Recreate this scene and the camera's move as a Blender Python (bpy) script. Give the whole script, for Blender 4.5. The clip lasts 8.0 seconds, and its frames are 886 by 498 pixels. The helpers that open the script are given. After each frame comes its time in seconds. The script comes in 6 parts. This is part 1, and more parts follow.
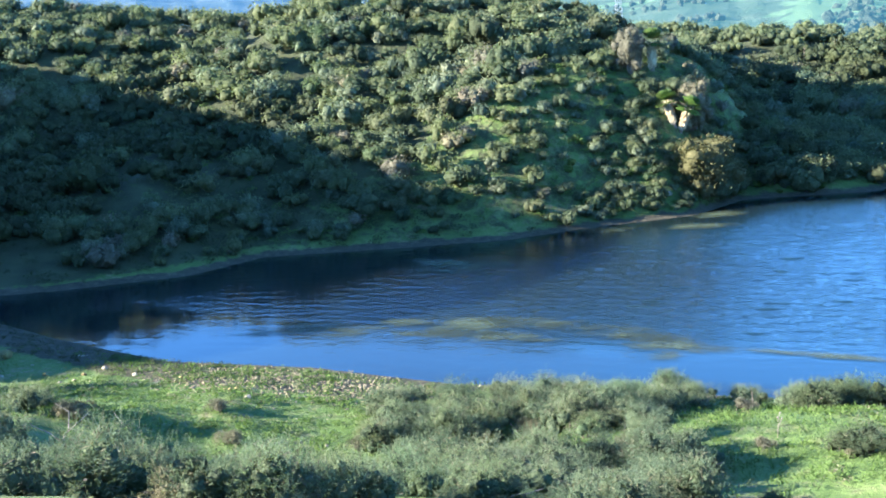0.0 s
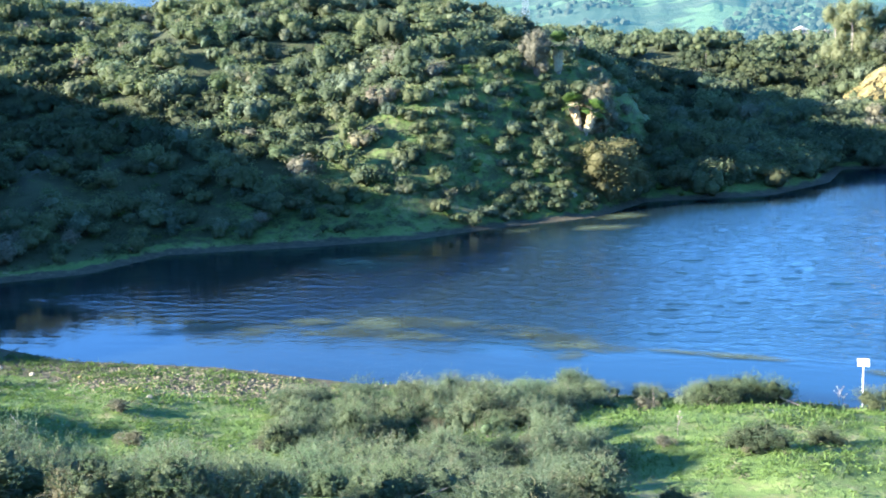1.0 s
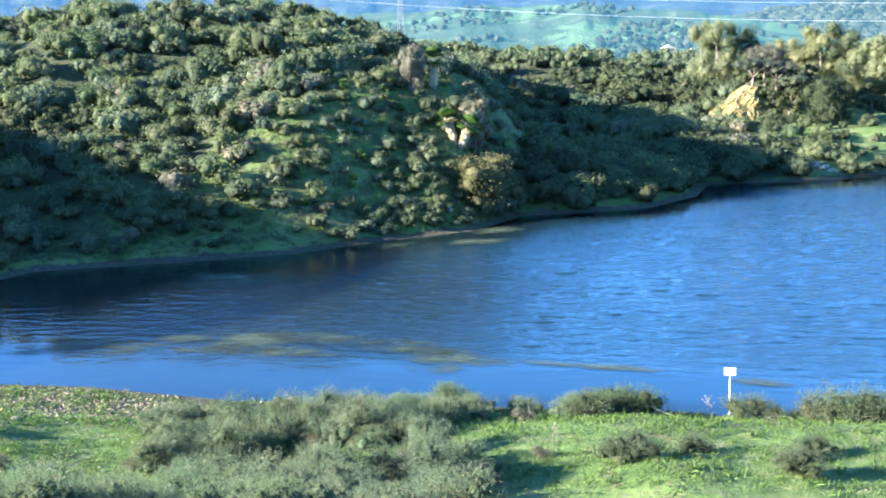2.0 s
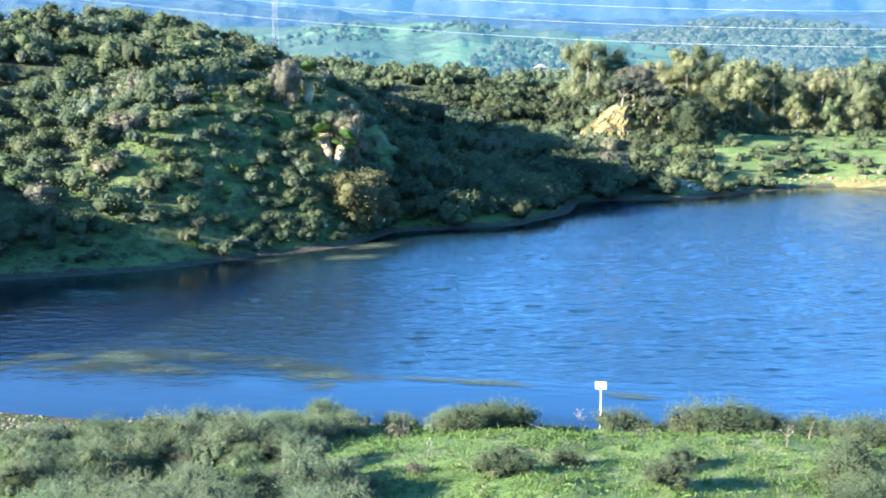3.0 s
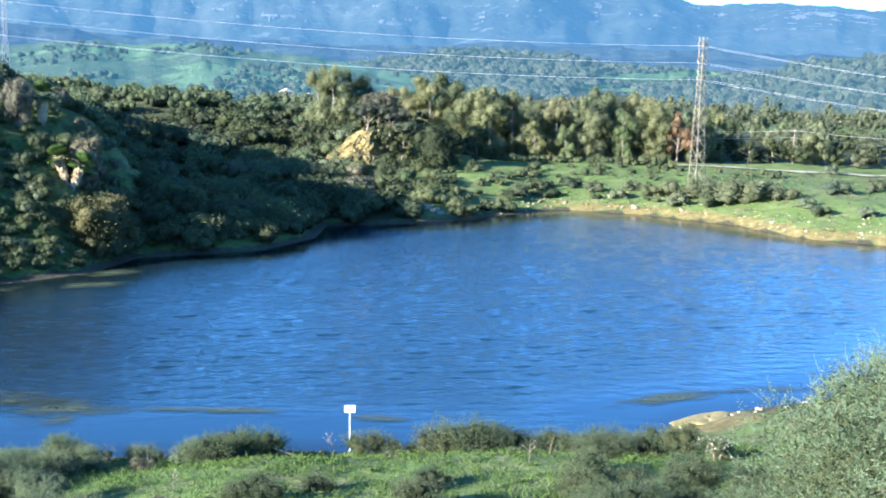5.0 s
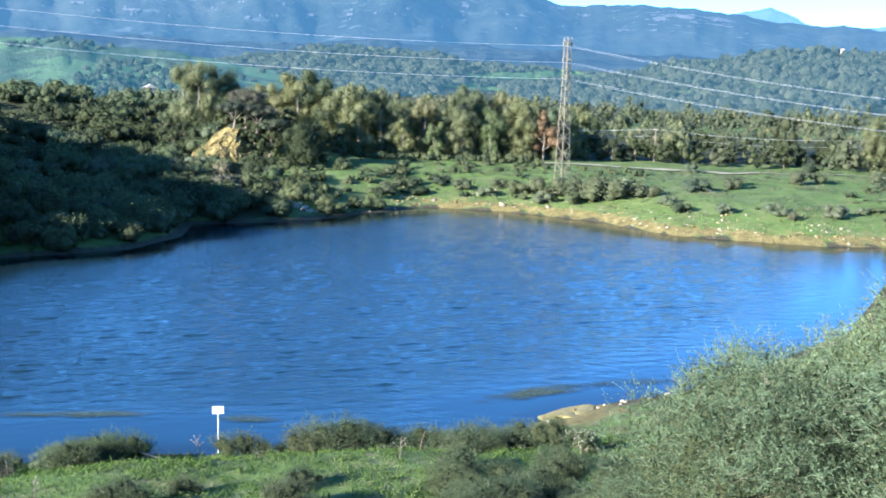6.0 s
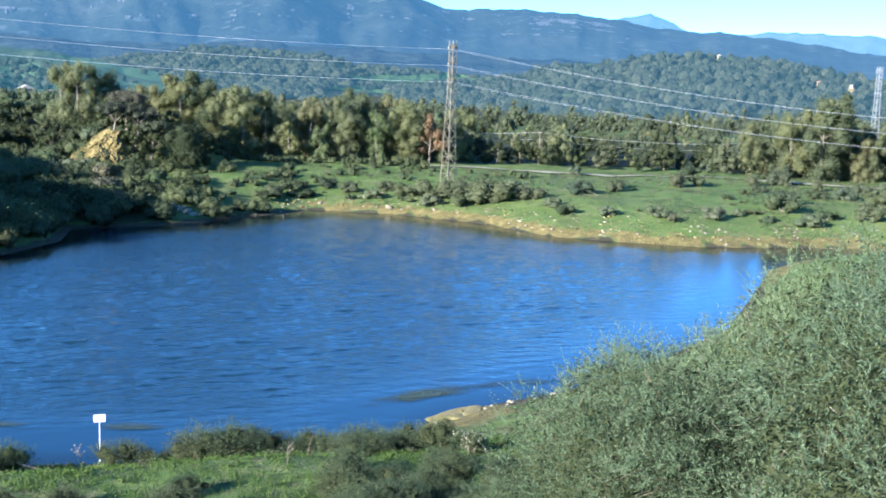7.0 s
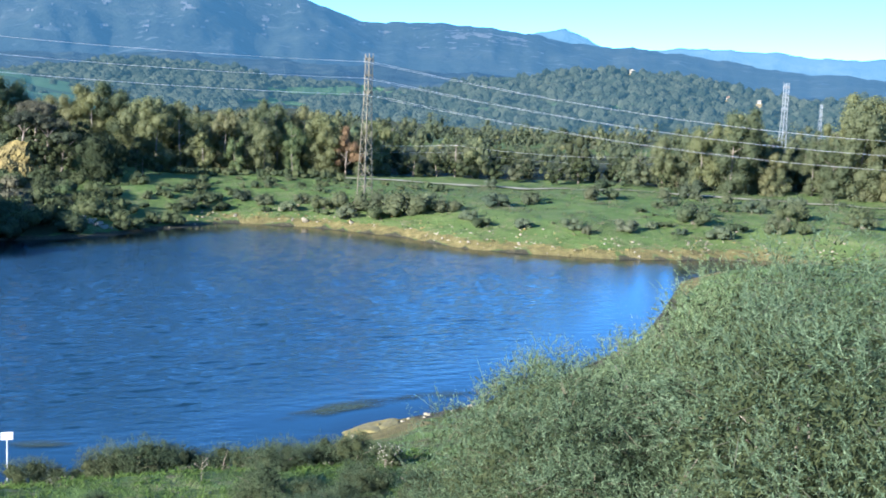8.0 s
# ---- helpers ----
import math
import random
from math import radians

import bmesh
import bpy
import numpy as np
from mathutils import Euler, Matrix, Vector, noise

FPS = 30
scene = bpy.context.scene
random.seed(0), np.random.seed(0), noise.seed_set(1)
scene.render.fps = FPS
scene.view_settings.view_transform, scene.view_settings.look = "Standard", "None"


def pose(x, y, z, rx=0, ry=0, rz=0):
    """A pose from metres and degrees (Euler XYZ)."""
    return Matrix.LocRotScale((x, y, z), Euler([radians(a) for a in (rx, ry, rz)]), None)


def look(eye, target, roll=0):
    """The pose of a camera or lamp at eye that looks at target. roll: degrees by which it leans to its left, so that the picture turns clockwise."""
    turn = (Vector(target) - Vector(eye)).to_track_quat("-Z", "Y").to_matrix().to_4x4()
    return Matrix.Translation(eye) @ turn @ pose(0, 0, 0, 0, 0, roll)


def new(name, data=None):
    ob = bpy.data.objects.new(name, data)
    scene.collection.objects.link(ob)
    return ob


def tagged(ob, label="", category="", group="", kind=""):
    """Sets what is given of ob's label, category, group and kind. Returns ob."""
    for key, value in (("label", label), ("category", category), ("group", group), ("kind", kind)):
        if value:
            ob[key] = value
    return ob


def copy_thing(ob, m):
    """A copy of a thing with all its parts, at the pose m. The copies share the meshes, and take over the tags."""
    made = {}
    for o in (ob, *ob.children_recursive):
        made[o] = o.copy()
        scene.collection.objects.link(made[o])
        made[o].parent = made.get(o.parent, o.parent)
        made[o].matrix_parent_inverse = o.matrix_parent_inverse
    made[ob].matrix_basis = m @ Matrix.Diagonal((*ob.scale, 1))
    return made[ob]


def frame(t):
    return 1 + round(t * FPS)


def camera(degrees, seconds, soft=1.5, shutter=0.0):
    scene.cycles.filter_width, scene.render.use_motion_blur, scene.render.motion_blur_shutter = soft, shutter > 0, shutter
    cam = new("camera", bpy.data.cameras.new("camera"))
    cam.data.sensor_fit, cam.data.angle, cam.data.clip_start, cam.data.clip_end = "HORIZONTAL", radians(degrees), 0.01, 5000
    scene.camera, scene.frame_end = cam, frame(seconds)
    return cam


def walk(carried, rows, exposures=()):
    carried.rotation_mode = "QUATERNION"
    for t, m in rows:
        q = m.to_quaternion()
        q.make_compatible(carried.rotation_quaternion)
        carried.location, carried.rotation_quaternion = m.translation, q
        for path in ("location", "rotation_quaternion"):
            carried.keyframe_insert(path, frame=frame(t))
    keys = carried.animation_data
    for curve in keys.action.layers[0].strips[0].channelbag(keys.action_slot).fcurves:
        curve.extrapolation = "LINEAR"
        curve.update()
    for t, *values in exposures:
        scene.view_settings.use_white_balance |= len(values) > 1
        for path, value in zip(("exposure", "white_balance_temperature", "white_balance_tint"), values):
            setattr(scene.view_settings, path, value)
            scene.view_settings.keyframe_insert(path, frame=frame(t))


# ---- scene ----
EYE = (0.0, 0.0, 20.0)


def aim(yaw, pitch, roll):
    """A pose at the standing place: degrees to the right of +y, above the level, leaning left."""
    y, p = radians(yaw), radians(pitch)
    way = Vector((math.sin(y) * math.cos(p), math.cos(y) * math.cos(p), math.sin(p)))
    return look(EYE, Vector(EYE) + way * 100, roll)


cam = camera(40.72, 8.0, soft=1.7, shutter=0.25)
ROWS = [(0.0, -24.608, -10.975, -3.655),
        (0.5, -22.990, -11.311, -2.850),
        (1.0, -20.047, -11.228, -2.351),
        (1.5, -16.961, -11.042, -2.057),
        (3.0, -7.888, -10.070, -0.277),
        (3.5, -4.665, -9.738, -0.027),
        (4.0, -1.484, -9.410, 0.240),
        (4.5, 1.725, -9.067, 0.479),
        (4.7, 2.696, -8.921, 0.737),
        (6.0, 10.692, -8.780, 1.646),
        (6.5, 13.322, -8.832, 1.848),
        (7.0, 16.173, -8.476, 2.094),
        (7.5, 18.194, -7.907, 2.281),
        (8.0, 20.190, -7.707, 2.550)]
EXPOSURES = ((0, 3.17, 6100, 14), (3, 3.09, 5950, 14), (4.5, 2.74, 5850, 14), (6.5, 2.18, 5750, 13), (8, 1.92, 5700, 12))
walk(cam, [(t, aim(y, p, r)) for t, y, p, r in ROWS], EXPOSURES)

# ---- world, sun ----
SUN_AZ, SUN_EL = -116.0, 17.6
sky_world = bpy.data.worlds.new("sky")
scene.world = sky_world
sky_world.use_nodes = True
sky = sky_world.node_tree.nodes.new("ShaderNodeTexSky")
sky.sky_type, sky.sun_disc = "NISHITA", False
sky.sun_elevation, sky.sun_rotation = radians(SUN_EL), radians(SUN_AZ)
sky.altitude = 3600
sky.air_density, sky.dust_density, sky.ozone_density = 0.9, 0.0, 5.0
tone = sky_world.node_tree.nodes.new("ShaderNodeMix")
tone.data_type, tone.blend_type = "RGBA", "MULTIPLY"
tone.inputs[0].default_value, tone.inputs[7].default_value = 1.0, (0.65, 0.93, 0.98, 1)
sky_world.node_tree.links.new(sky.outputs[0], tone.inputs[6])
sky_world.node_tree.links.new(tone.outputs[2], sky_world.node_tree.nodes["Background"].inputs[0])
sky_world.node_tree.nodes["Background"].inputs[1].default_value = 0.118
sun = new("sun", bpy.data.lights.new("sun", "SUN"))
sun.data.energy, sun.data.angle, sun.data.color = 5.0, radians(0.5), (1.0, 0.92, 0.79)
sun_from = Vector((math.sin(radians(SUN_AZ)) * math.cos(radians(SUN_EL)), math.cos(radians(SUN_AZ)) * math.cos(radians(SUN_EL)), math.sin(radians(SUN_EL))))
sun.matrix_world = look(sun_from * 300, (0, 0, 0))

# ---- materials ----


class Nodes:
    """A node material, written short."""

    def __init__(self, name):
        self.mat = bpy.data.materials.new(name)
        self.mat.use_nodes = True
        self.tree = self.mat.node_tree
        self.bsdf = self.tree.nodes["Principled BSDF"]
        self.out = self.tree.nodes["Material Output"]
        self.place = self.add("ShaderNodeNewGeometry").outputs["Position"]
        self.local = self.add("ShaderNodeTexCoord").outputs["Object"]

    def add(self, kind):
        return self.tree.nodes.new(kind)

    def link(self, a, b):
        self.tree.links.new(a, b)

    def put(self, socket, value):
        if isinstance(value, bpy.types.NodeSocket):
            self.link(value, socket)
        elif isinstance(value, (tuple, list)) and len(value) == 3 and socket.type == "RGBA":
            socket.default_value = (*value, 1)
        else:
            socket.default_value = value

    def noise(self, scale, detail=4, rough=0.55, vector=None, squash=None, out=0):
        n = self.add("ShaderNodeTexNoise")
        n.inputs["Scale"].default_value, n.inputs["Detail"].default_value, n.inputs["Roughness"].default_value = scale, detail, rough
        v = vector or self.place
        if squash:
            m = self.add("ShaderNodeMapping")
            m.inputs["Scale"].default_value = squash
            self.link(v, m.inputs["Vector"])
            v = m.outputs[0]
        self.link(v, n.inputs["Vector"])
        return n.outputs[out]

    def ramp(self, value, *stops):
        r = self.add("ShaderNodeValToRGB")
        while len(r.color_ramp.elements) < len(stops):
            r.color_ramp.elements.new(0.5)
        for e, (at, c) in zip(r.color_ramp.elements, stops):
            e.position, e.color = at, (*c, 1) if isinstance(c, tuple) else (c, c, c, 1)
        self.put(r.inputs[0], value)
        return r.outputs[0]

    def mix(self, fac, a, b, blend="MIX"):
        m = self.add("ShaderNodeMix")
        m.data_type, m.blend_type = "RGBA", blend
        self.put(m.inputs[0], fac), self.put(m.inputs[6], a), self.put(m.inputs[7], b)
        return m.outputs[2]

    def math(self, op, a, b=0.0, clamp=False):
        m = self.add("ShaderNodeMath")
        m.operation, m.use_clamp = op, clamp
        self.put(m.inputs[0], a), self.put(m.inputs[1], b)
        return m.outputs[0]

    def attribute(self, name):
        a = self.add("ShaderNodeAttribute")
        a.attribute_name = name
        return a

    def island(self):
        return self.add("ShaderNodeNewGeometry").outputs["Random Per Island"]

    def chance(self):
        return self.add("ShaderNodeObjectInfo").outputs["Random"]

    def bump(self, height, strength=0.5, distance=0.1):
        b = self.add("ShaderNodeBump")
        self.put(b.inputs["Strength"], strength)
        b.inputs["Distance"].default_value = distance
        self.link(height, b.inputs["Height"])
        self.link(b.outputs[0], self.bsdf.inputs["Normal"])

    def done(self, color=None, rough=0.8, metal=0.0, spec=None):
        if color is not None:
            self.put(self.bsdf.inputs["Base Color"], color)
        self.put(self.bsdf.inputs["Roughness"], rough)
        self.bsdf.inputs["Metallic"].default_value = metal
        if spec is not None:
            self.bsdf.inputs["Specular IOR Level"].default_value = spec
        return self.mat


def leaf_material(name, dark, mid, light, clear=0.35, grain=3.4):
    """Foliage: varies from plant to plant and from leaf to leaf, lets some light through."""
    n = Nodes(name)
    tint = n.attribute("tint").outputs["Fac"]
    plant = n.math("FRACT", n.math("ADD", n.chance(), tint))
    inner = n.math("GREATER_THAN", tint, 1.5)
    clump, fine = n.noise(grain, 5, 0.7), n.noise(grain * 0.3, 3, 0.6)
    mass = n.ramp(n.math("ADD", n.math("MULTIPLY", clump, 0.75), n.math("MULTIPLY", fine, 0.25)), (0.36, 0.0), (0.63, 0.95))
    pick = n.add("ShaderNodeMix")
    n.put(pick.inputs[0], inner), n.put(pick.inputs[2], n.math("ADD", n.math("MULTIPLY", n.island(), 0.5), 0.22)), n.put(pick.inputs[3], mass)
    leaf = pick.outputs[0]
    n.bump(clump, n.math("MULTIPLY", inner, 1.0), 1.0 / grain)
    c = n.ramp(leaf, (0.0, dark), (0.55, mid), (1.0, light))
    tone = n.ramp(plant, (0.0, (0.62, 0.70, 0.68)), (0.35, (0.95, 0.97, 0.92)), (0.7, (1.14, 1.12, 0.92)), (0.9, (1.14, 1.04, 1.0)), (1.0, (0.92, 1.08, 0.9)))
    c = n.mix(1.0, c, tone, "MULTIPLY")
    n.done(c, 0.75, spec=0.12)
    t = n.add("ShaderNodeBsdfTranslucent")
    n.link(n.mix(1.0, c, (1.0, 1.06, 0.72), "MULTIPLY"), t.inputs[0])
    m = n.add("ShaderNodeMixShader")
    m.inputs[0].default_value = clear
    n.link(n.bsdf.outputs[0], m.inputs[1]), n.link(t.outputs[0], m.inputs[2])
    n.link(m.outputs[0], n.out.inputs[0])
    return n.mat


LEAF_SCRUB = leaf_material("scrub leaves", (0.068, 0.088, 0.048), (0.104, 0.128, 0.071), (0.154, 0.176, 0.103), 0.45)
LEAF_GREY = leaf_material("grey-green broom shoots", (0.076, 0.096, 0.06), (0.122, 0.15, 0.098), (0.18, 0.205, 0.142))
LEAF_BROOM = leaf_material("grey-green feathery broom shoots", (0.04, 0.068, 0.037), (0.138, 0.188, 0.112), (0.36, 0.425, 0.262))
# Evergreen colour, reused as painted shade in bush hollows and shaded scrub.
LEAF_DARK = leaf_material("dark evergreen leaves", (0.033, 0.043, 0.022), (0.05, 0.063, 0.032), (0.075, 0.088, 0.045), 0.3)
LEAF_NEAR = leaf_material("pale grey-green plumes", (0.074, 0.1, 0.064), (0.13, 0.168, 0.108), (0.22, 0.262, 0.178), 0.4)
LEAF_BANK = leaf_material("blue-green bank shrub shoots", (0.042, 0.06, 0.034), (0.08, 0.108, 0.064), (0.15, 0.185, 0.118), 0.3)
LEAF_PINE = leaf_material("dull dark pine needles", (0.052, 0.058, 0.042), (0.086, 0.092, 0.066), (0.125, 0.132, 0.096), 0.3)
LEAF_GUM = leaf_material("eucalyptus leaves", (0.12, 0.132, 0.072), (0.18, 0.194, 0.108), (0.24, 0.25, 0.148), 0.5)
LEAF_BROWN = leaf_material("olive-brown autumn leaves", (0.115, 0.1, 0.044), (0.172, 0.148, 0.066), (0.23, 0.198, 0.1))
LEAF_DRY = leaf_material("dry grey-brown twigs", (0.088, 0.083, 0.058), (0.13, 0.122, 0.086), (0.18, 0.168, 0.122), 0.2)
LEAF_RUST = leaf_material("rust-coloured dead leaves", (0.105, 0.074, 0.042), (0.155, 0.112, 0.064), (0.21, 0.155, 0.092), 0.2)
LEAF_GRASS = leaf_material("fresh green grass", (0.045, 0.085, 0.02), (0.08, 0.13, 0.036), (0.12, 0.17, 0.055), 0.3)
LEAF_PALM = leaf_material("green palm fronds", (0.05, 0.085, 0.02), (0.09, 0.14, 0.035), (0.15, 0.20, 0.06), 0.2)
LEAF_FAR = leaf_material("grey-green woodland leaves", (0.07, 0.086, 0.055), (0.108, 0.126, 0.08), (0.155, 0.172, 0.112), 0.45)


def wood_material(name, a, b, c):
    n = Nodes(name)
    g = n.noise(6, 5, 0.6, n.local, (1, 1, 0.2))
    n.bump(g, 0.6, 0.03)
    return n.done(n.ramp(g, (0.3, a), (0.5, b), (0.7, c)), 0.85)


BARK = wood_material("grey-brown bark", (0.08, 0.06, 0.045), (0.16, 0.13, 0.10), (0.28, 0.24, 0.19))
BARK_PALE = wood_material("pale peeling eucalyptus bark", (0.10, 0.08, 0.06), (0.19, 0.165, 0.13), (0.30, 0.27, 0.225))
STRAW = wood_material("pale dry palm fronds", (0.30, 0.23, 0.13), (0.46, 0.37, 0.22), (0.56, 0.47, 0.31))


def ground_material():
    n = Nodes("grass, soil and mud")
    big, mid, fine = n.noise(0.035, 5), n.noise(0.35, 5), n.noise(4.0, 6, 0.7)
    grass = n.ramp(mid, (0.25, (0.05, 0.09, 0.022)), (0.5, (0.086, 0.14, 0.036)), (0.75, (0.13, 0.186, 0.056)))
    grass = n.mix(n.ramp(big, (0.45, 0.0), (0.7, 0.4)), grass, (0.14, 0.17, 0.06))
    grass = n.mix(1.0, grass, n.ramp(fine, (0.25, (0.62, 0.66, 0.6)), (0.7, (1.2, 1.2, 1.1))), "MULTIPLY")
    soil = n.ramp(n.noise(0.9, 6, 0.65), (0.3, (0.085, 0.073, 0.03)), (0.5, (0.15, 0.126, 0.046)), (0.72, (0.24, 0.2, 0.08)))
    mud = n.ramp(n.noise(1.6, 6, 0.65), (0.3, (0.03, 0.029, 0.018)), (0.55, (0.062, 0.056, 0.033)), (0.75, (0.125, 0.108, 0.066)))
    dry = n.mix(n.noise(2.5, 5, 0.7), (0.14, 0.12, 0.06), (0.25, 0.225, 0.13))
    grass = n.mix(n.ramp(n.noise(0.22, 6, 0.75), (0.46, 0.0), (0.62, 0.8)), grass, n.mix(n.ramp(n.noise(1.3, 5, 0.7), (0.45, 0.0), (0.6, 1.0)), grass, dry))
    marks = n.attribute("marks")
    split = n.add("ShaderNodeSeparateColor")
    n.link(marks.outputs["Color"], split.inputs[0])
    ragged = n.math("SUBTRACT", n.noise(0.7, 6, 0.7), 0.5)

    def edge(mask):
        return n.ramp(n.math("ADD", mask, n.math("MULTIPLY", ragged, 1.3)), (0.38, 0.0), (0.58, 1.0))

    # Third mark blends in a dark tone that stands for shade.
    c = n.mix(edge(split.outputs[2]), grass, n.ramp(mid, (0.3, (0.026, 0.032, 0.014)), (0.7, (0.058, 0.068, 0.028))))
    c = n.mix(edge(split.outputs[1]), c, mud)
    c = n.mix(edge(split.outputs[0]), c, soil)
    n.bump(n.math("ADD", fine, n.math("MULTIPLY", mid, 2.0)), 0.8, 0.25)
    return n.done(c, 0.9, spec=0.2)


GROUND = ground_material()


def water_material():
    n = Nodes("rippled lake water")
    wind = n.noise(0.05, 3, 0.5, None, (0.5, 1.2, 1.0))
    calm = n.attribute("marks")
    turn = n.add("ShaderNodeMapping")
    turn.inputs["Rotation"].default_value = (0, 0, radians(7))
    n.link(n.place, turn.inputs["Vector"])
    ripple = n.noise(1.5, 2, 0.5, turn.outputs[0], (0.7, 1.4, 1.0))
    small = n.noise(4.0, 3, 0.6, turn.outputs[0], (0.8, 1.5, 1.0))
    h = n.math("ADD", ripple, n.math("MULTIPLY", small, 0.4))
    power = n.math("MULTIPLY", calm.outputs["Fac"], n.ramp(wind, (0.3, 0.85), (0.7, 1.0)))
    n.bump(h, power, 0.13)
    n.bsdf.inputs["IOR"].default_value = 1.333
    # Not water depth: base colour painted dark where banks reflect, blue where sky does.
    depth = n.math("ADD", n.attribute("clear").outputs["Fac"], n.math("MULTIPLY", n.math("SUBTRACT", n.noise(0.12, 4, 0.6), 0.5), 0.35))
    return n.done(n.ramp(depth, (0.1, (0.007, 0.013, 0.014)), (0.5, (0.008, 0.02, 0.028)), (0.95, (0.009, 0.03, 0.05))), 0.03, spec=0.5)


WATER = water_material()


def plain(name, color, rough=0.6, metal=0.0, grain=0.25, scale=3.0):
    n = Nodes(name)
    g = n.noise(scale, 5, 0.65, n.local)
    n.bump(g, 0.25, 0.02)
    lo, hi = tuple(v * (1 - grain) for v in color), tuple(min(0.9, v * (1 + grain)) for v in color)
    return n.done(n.ramp(g, (0.3, lo), (0.7, hi)), rough, metal)


# Bluish grey paints distance haze onto the far pylons; insulators share it.
STEEL_GREY = plain("dull grey galvanised steel", (0.18, 0.2, 0.21), 0.7, 0.0)
STEEL = plain("weathered galvanised steel", (0.17, 0.148, 0.1), 0.7, 0.0)
WIRE = plain("aluminium cable", (0.6, 0.6, 0.6), 0.5, 0.2)
WHITE = plain("white painted metal", (0.66, 0.67, 0.68), 0.5, 0.0, 0.06)
STONE = plain("pale limestone", (0.23, 0.2, 0.14), 0.9, 0.0, 0.4, 2.0)
CHALK = plain("whitish weathered stone", (0.36, 0.33, 0.27), 0.9, 0.0, 0.2, 2.0)
SANDY = plain("pale yellow rock", (0.2, 0.17, 0.066), 0.92, 0.0, 0.35, 1.2)
OCHRE = plain("yellow ochre sandstone", (0.152, 0.12, 0.04), 0.92, 0.0, 0.45, 0.9)


def algae_material():
    """Weed just under the surface: thins out to nothing at its rim."""
    n = Nodes("olive floating algae")
    thick = n.attribute("tint").outputs["Fac"]
    g, fine = n.noise(0.9, 5, 0.65, None, (0.6, 1.6, 1.0)), n.noise(5, 4, 0.6)
    n.bump(fine, 0.3, 0.03)
    n.done(n.ramp(fine, (0.3, (0.04, 0.058, 0.034)), (0.7, (0.07, 0.092, 0.05))), 0.6, spec=0.2)
    clear, m = n.add("ShaderNodeBsdfTransparent"), n.add("ShaderNodeMixShader")
    n.link(n.ramp(n.math("ADD", thick, n.math("MULTIPLY", n.math("SUBTRACT", g, 0.5), 1.5)), (0.05, 0.0), (0.9, 0.75)), m.inputs[0])
    n.link(clear.outputs[0], m.inputs[1]), n.link(n.bsdf.outputs[0], m.inputs[2])
    n.link(m.outputs[0], n.out.inputs[0])
    return n.mat


ALGAE = algae_material()
CLOD = plain("dry brown mud clods", (0.165, 0.135, 0.078), 0.95, 0.0, 0.35, 1.0)
ROOF = plain("terracotta roof tiles", (0.42, 0.22, 0.13), 0.85)
TRACK = plain("pale dirt track", (0.25, 0.24, 0.16), 0.95, 0.0, 0.2, 0.6)


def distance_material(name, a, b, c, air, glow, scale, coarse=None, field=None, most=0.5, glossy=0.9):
    """Country kilometres away; bluish emission paints the lit air over its colours."""
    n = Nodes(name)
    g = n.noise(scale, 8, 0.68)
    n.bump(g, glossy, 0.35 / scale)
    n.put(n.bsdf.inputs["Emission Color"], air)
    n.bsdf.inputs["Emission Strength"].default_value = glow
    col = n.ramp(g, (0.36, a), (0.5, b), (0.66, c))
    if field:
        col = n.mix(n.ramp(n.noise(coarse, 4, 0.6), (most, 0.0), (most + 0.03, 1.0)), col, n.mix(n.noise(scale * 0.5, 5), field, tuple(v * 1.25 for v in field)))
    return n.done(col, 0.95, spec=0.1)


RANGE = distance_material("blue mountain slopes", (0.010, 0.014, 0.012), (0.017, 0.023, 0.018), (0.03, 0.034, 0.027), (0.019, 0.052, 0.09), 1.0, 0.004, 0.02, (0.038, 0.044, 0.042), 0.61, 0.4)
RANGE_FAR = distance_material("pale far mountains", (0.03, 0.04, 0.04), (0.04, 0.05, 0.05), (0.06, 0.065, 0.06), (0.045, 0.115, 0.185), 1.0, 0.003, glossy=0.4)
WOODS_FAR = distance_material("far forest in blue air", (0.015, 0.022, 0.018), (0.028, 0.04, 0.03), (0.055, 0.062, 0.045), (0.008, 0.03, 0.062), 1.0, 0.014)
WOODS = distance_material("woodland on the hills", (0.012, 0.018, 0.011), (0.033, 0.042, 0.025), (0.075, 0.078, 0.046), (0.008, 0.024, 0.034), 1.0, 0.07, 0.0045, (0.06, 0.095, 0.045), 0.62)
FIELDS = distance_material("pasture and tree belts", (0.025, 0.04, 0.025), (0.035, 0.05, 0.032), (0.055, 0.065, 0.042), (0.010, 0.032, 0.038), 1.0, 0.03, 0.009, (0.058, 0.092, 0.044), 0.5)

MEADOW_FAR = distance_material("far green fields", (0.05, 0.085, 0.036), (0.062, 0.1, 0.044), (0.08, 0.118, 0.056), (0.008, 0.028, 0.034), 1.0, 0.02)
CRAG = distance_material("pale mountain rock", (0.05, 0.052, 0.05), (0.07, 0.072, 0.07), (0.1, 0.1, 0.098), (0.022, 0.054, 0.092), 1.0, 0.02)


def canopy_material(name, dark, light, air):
    """Tree crowns a kilometre off; emission paints the air's haze over them."""
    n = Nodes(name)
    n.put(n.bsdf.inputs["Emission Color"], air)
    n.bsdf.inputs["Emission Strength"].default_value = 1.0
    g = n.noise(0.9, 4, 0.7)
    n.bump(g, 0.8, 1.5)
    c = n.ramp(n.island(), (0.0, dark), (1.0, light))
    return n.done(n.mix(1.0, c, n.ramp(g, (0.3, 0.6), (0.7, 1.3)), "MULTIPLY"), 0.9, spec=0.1)


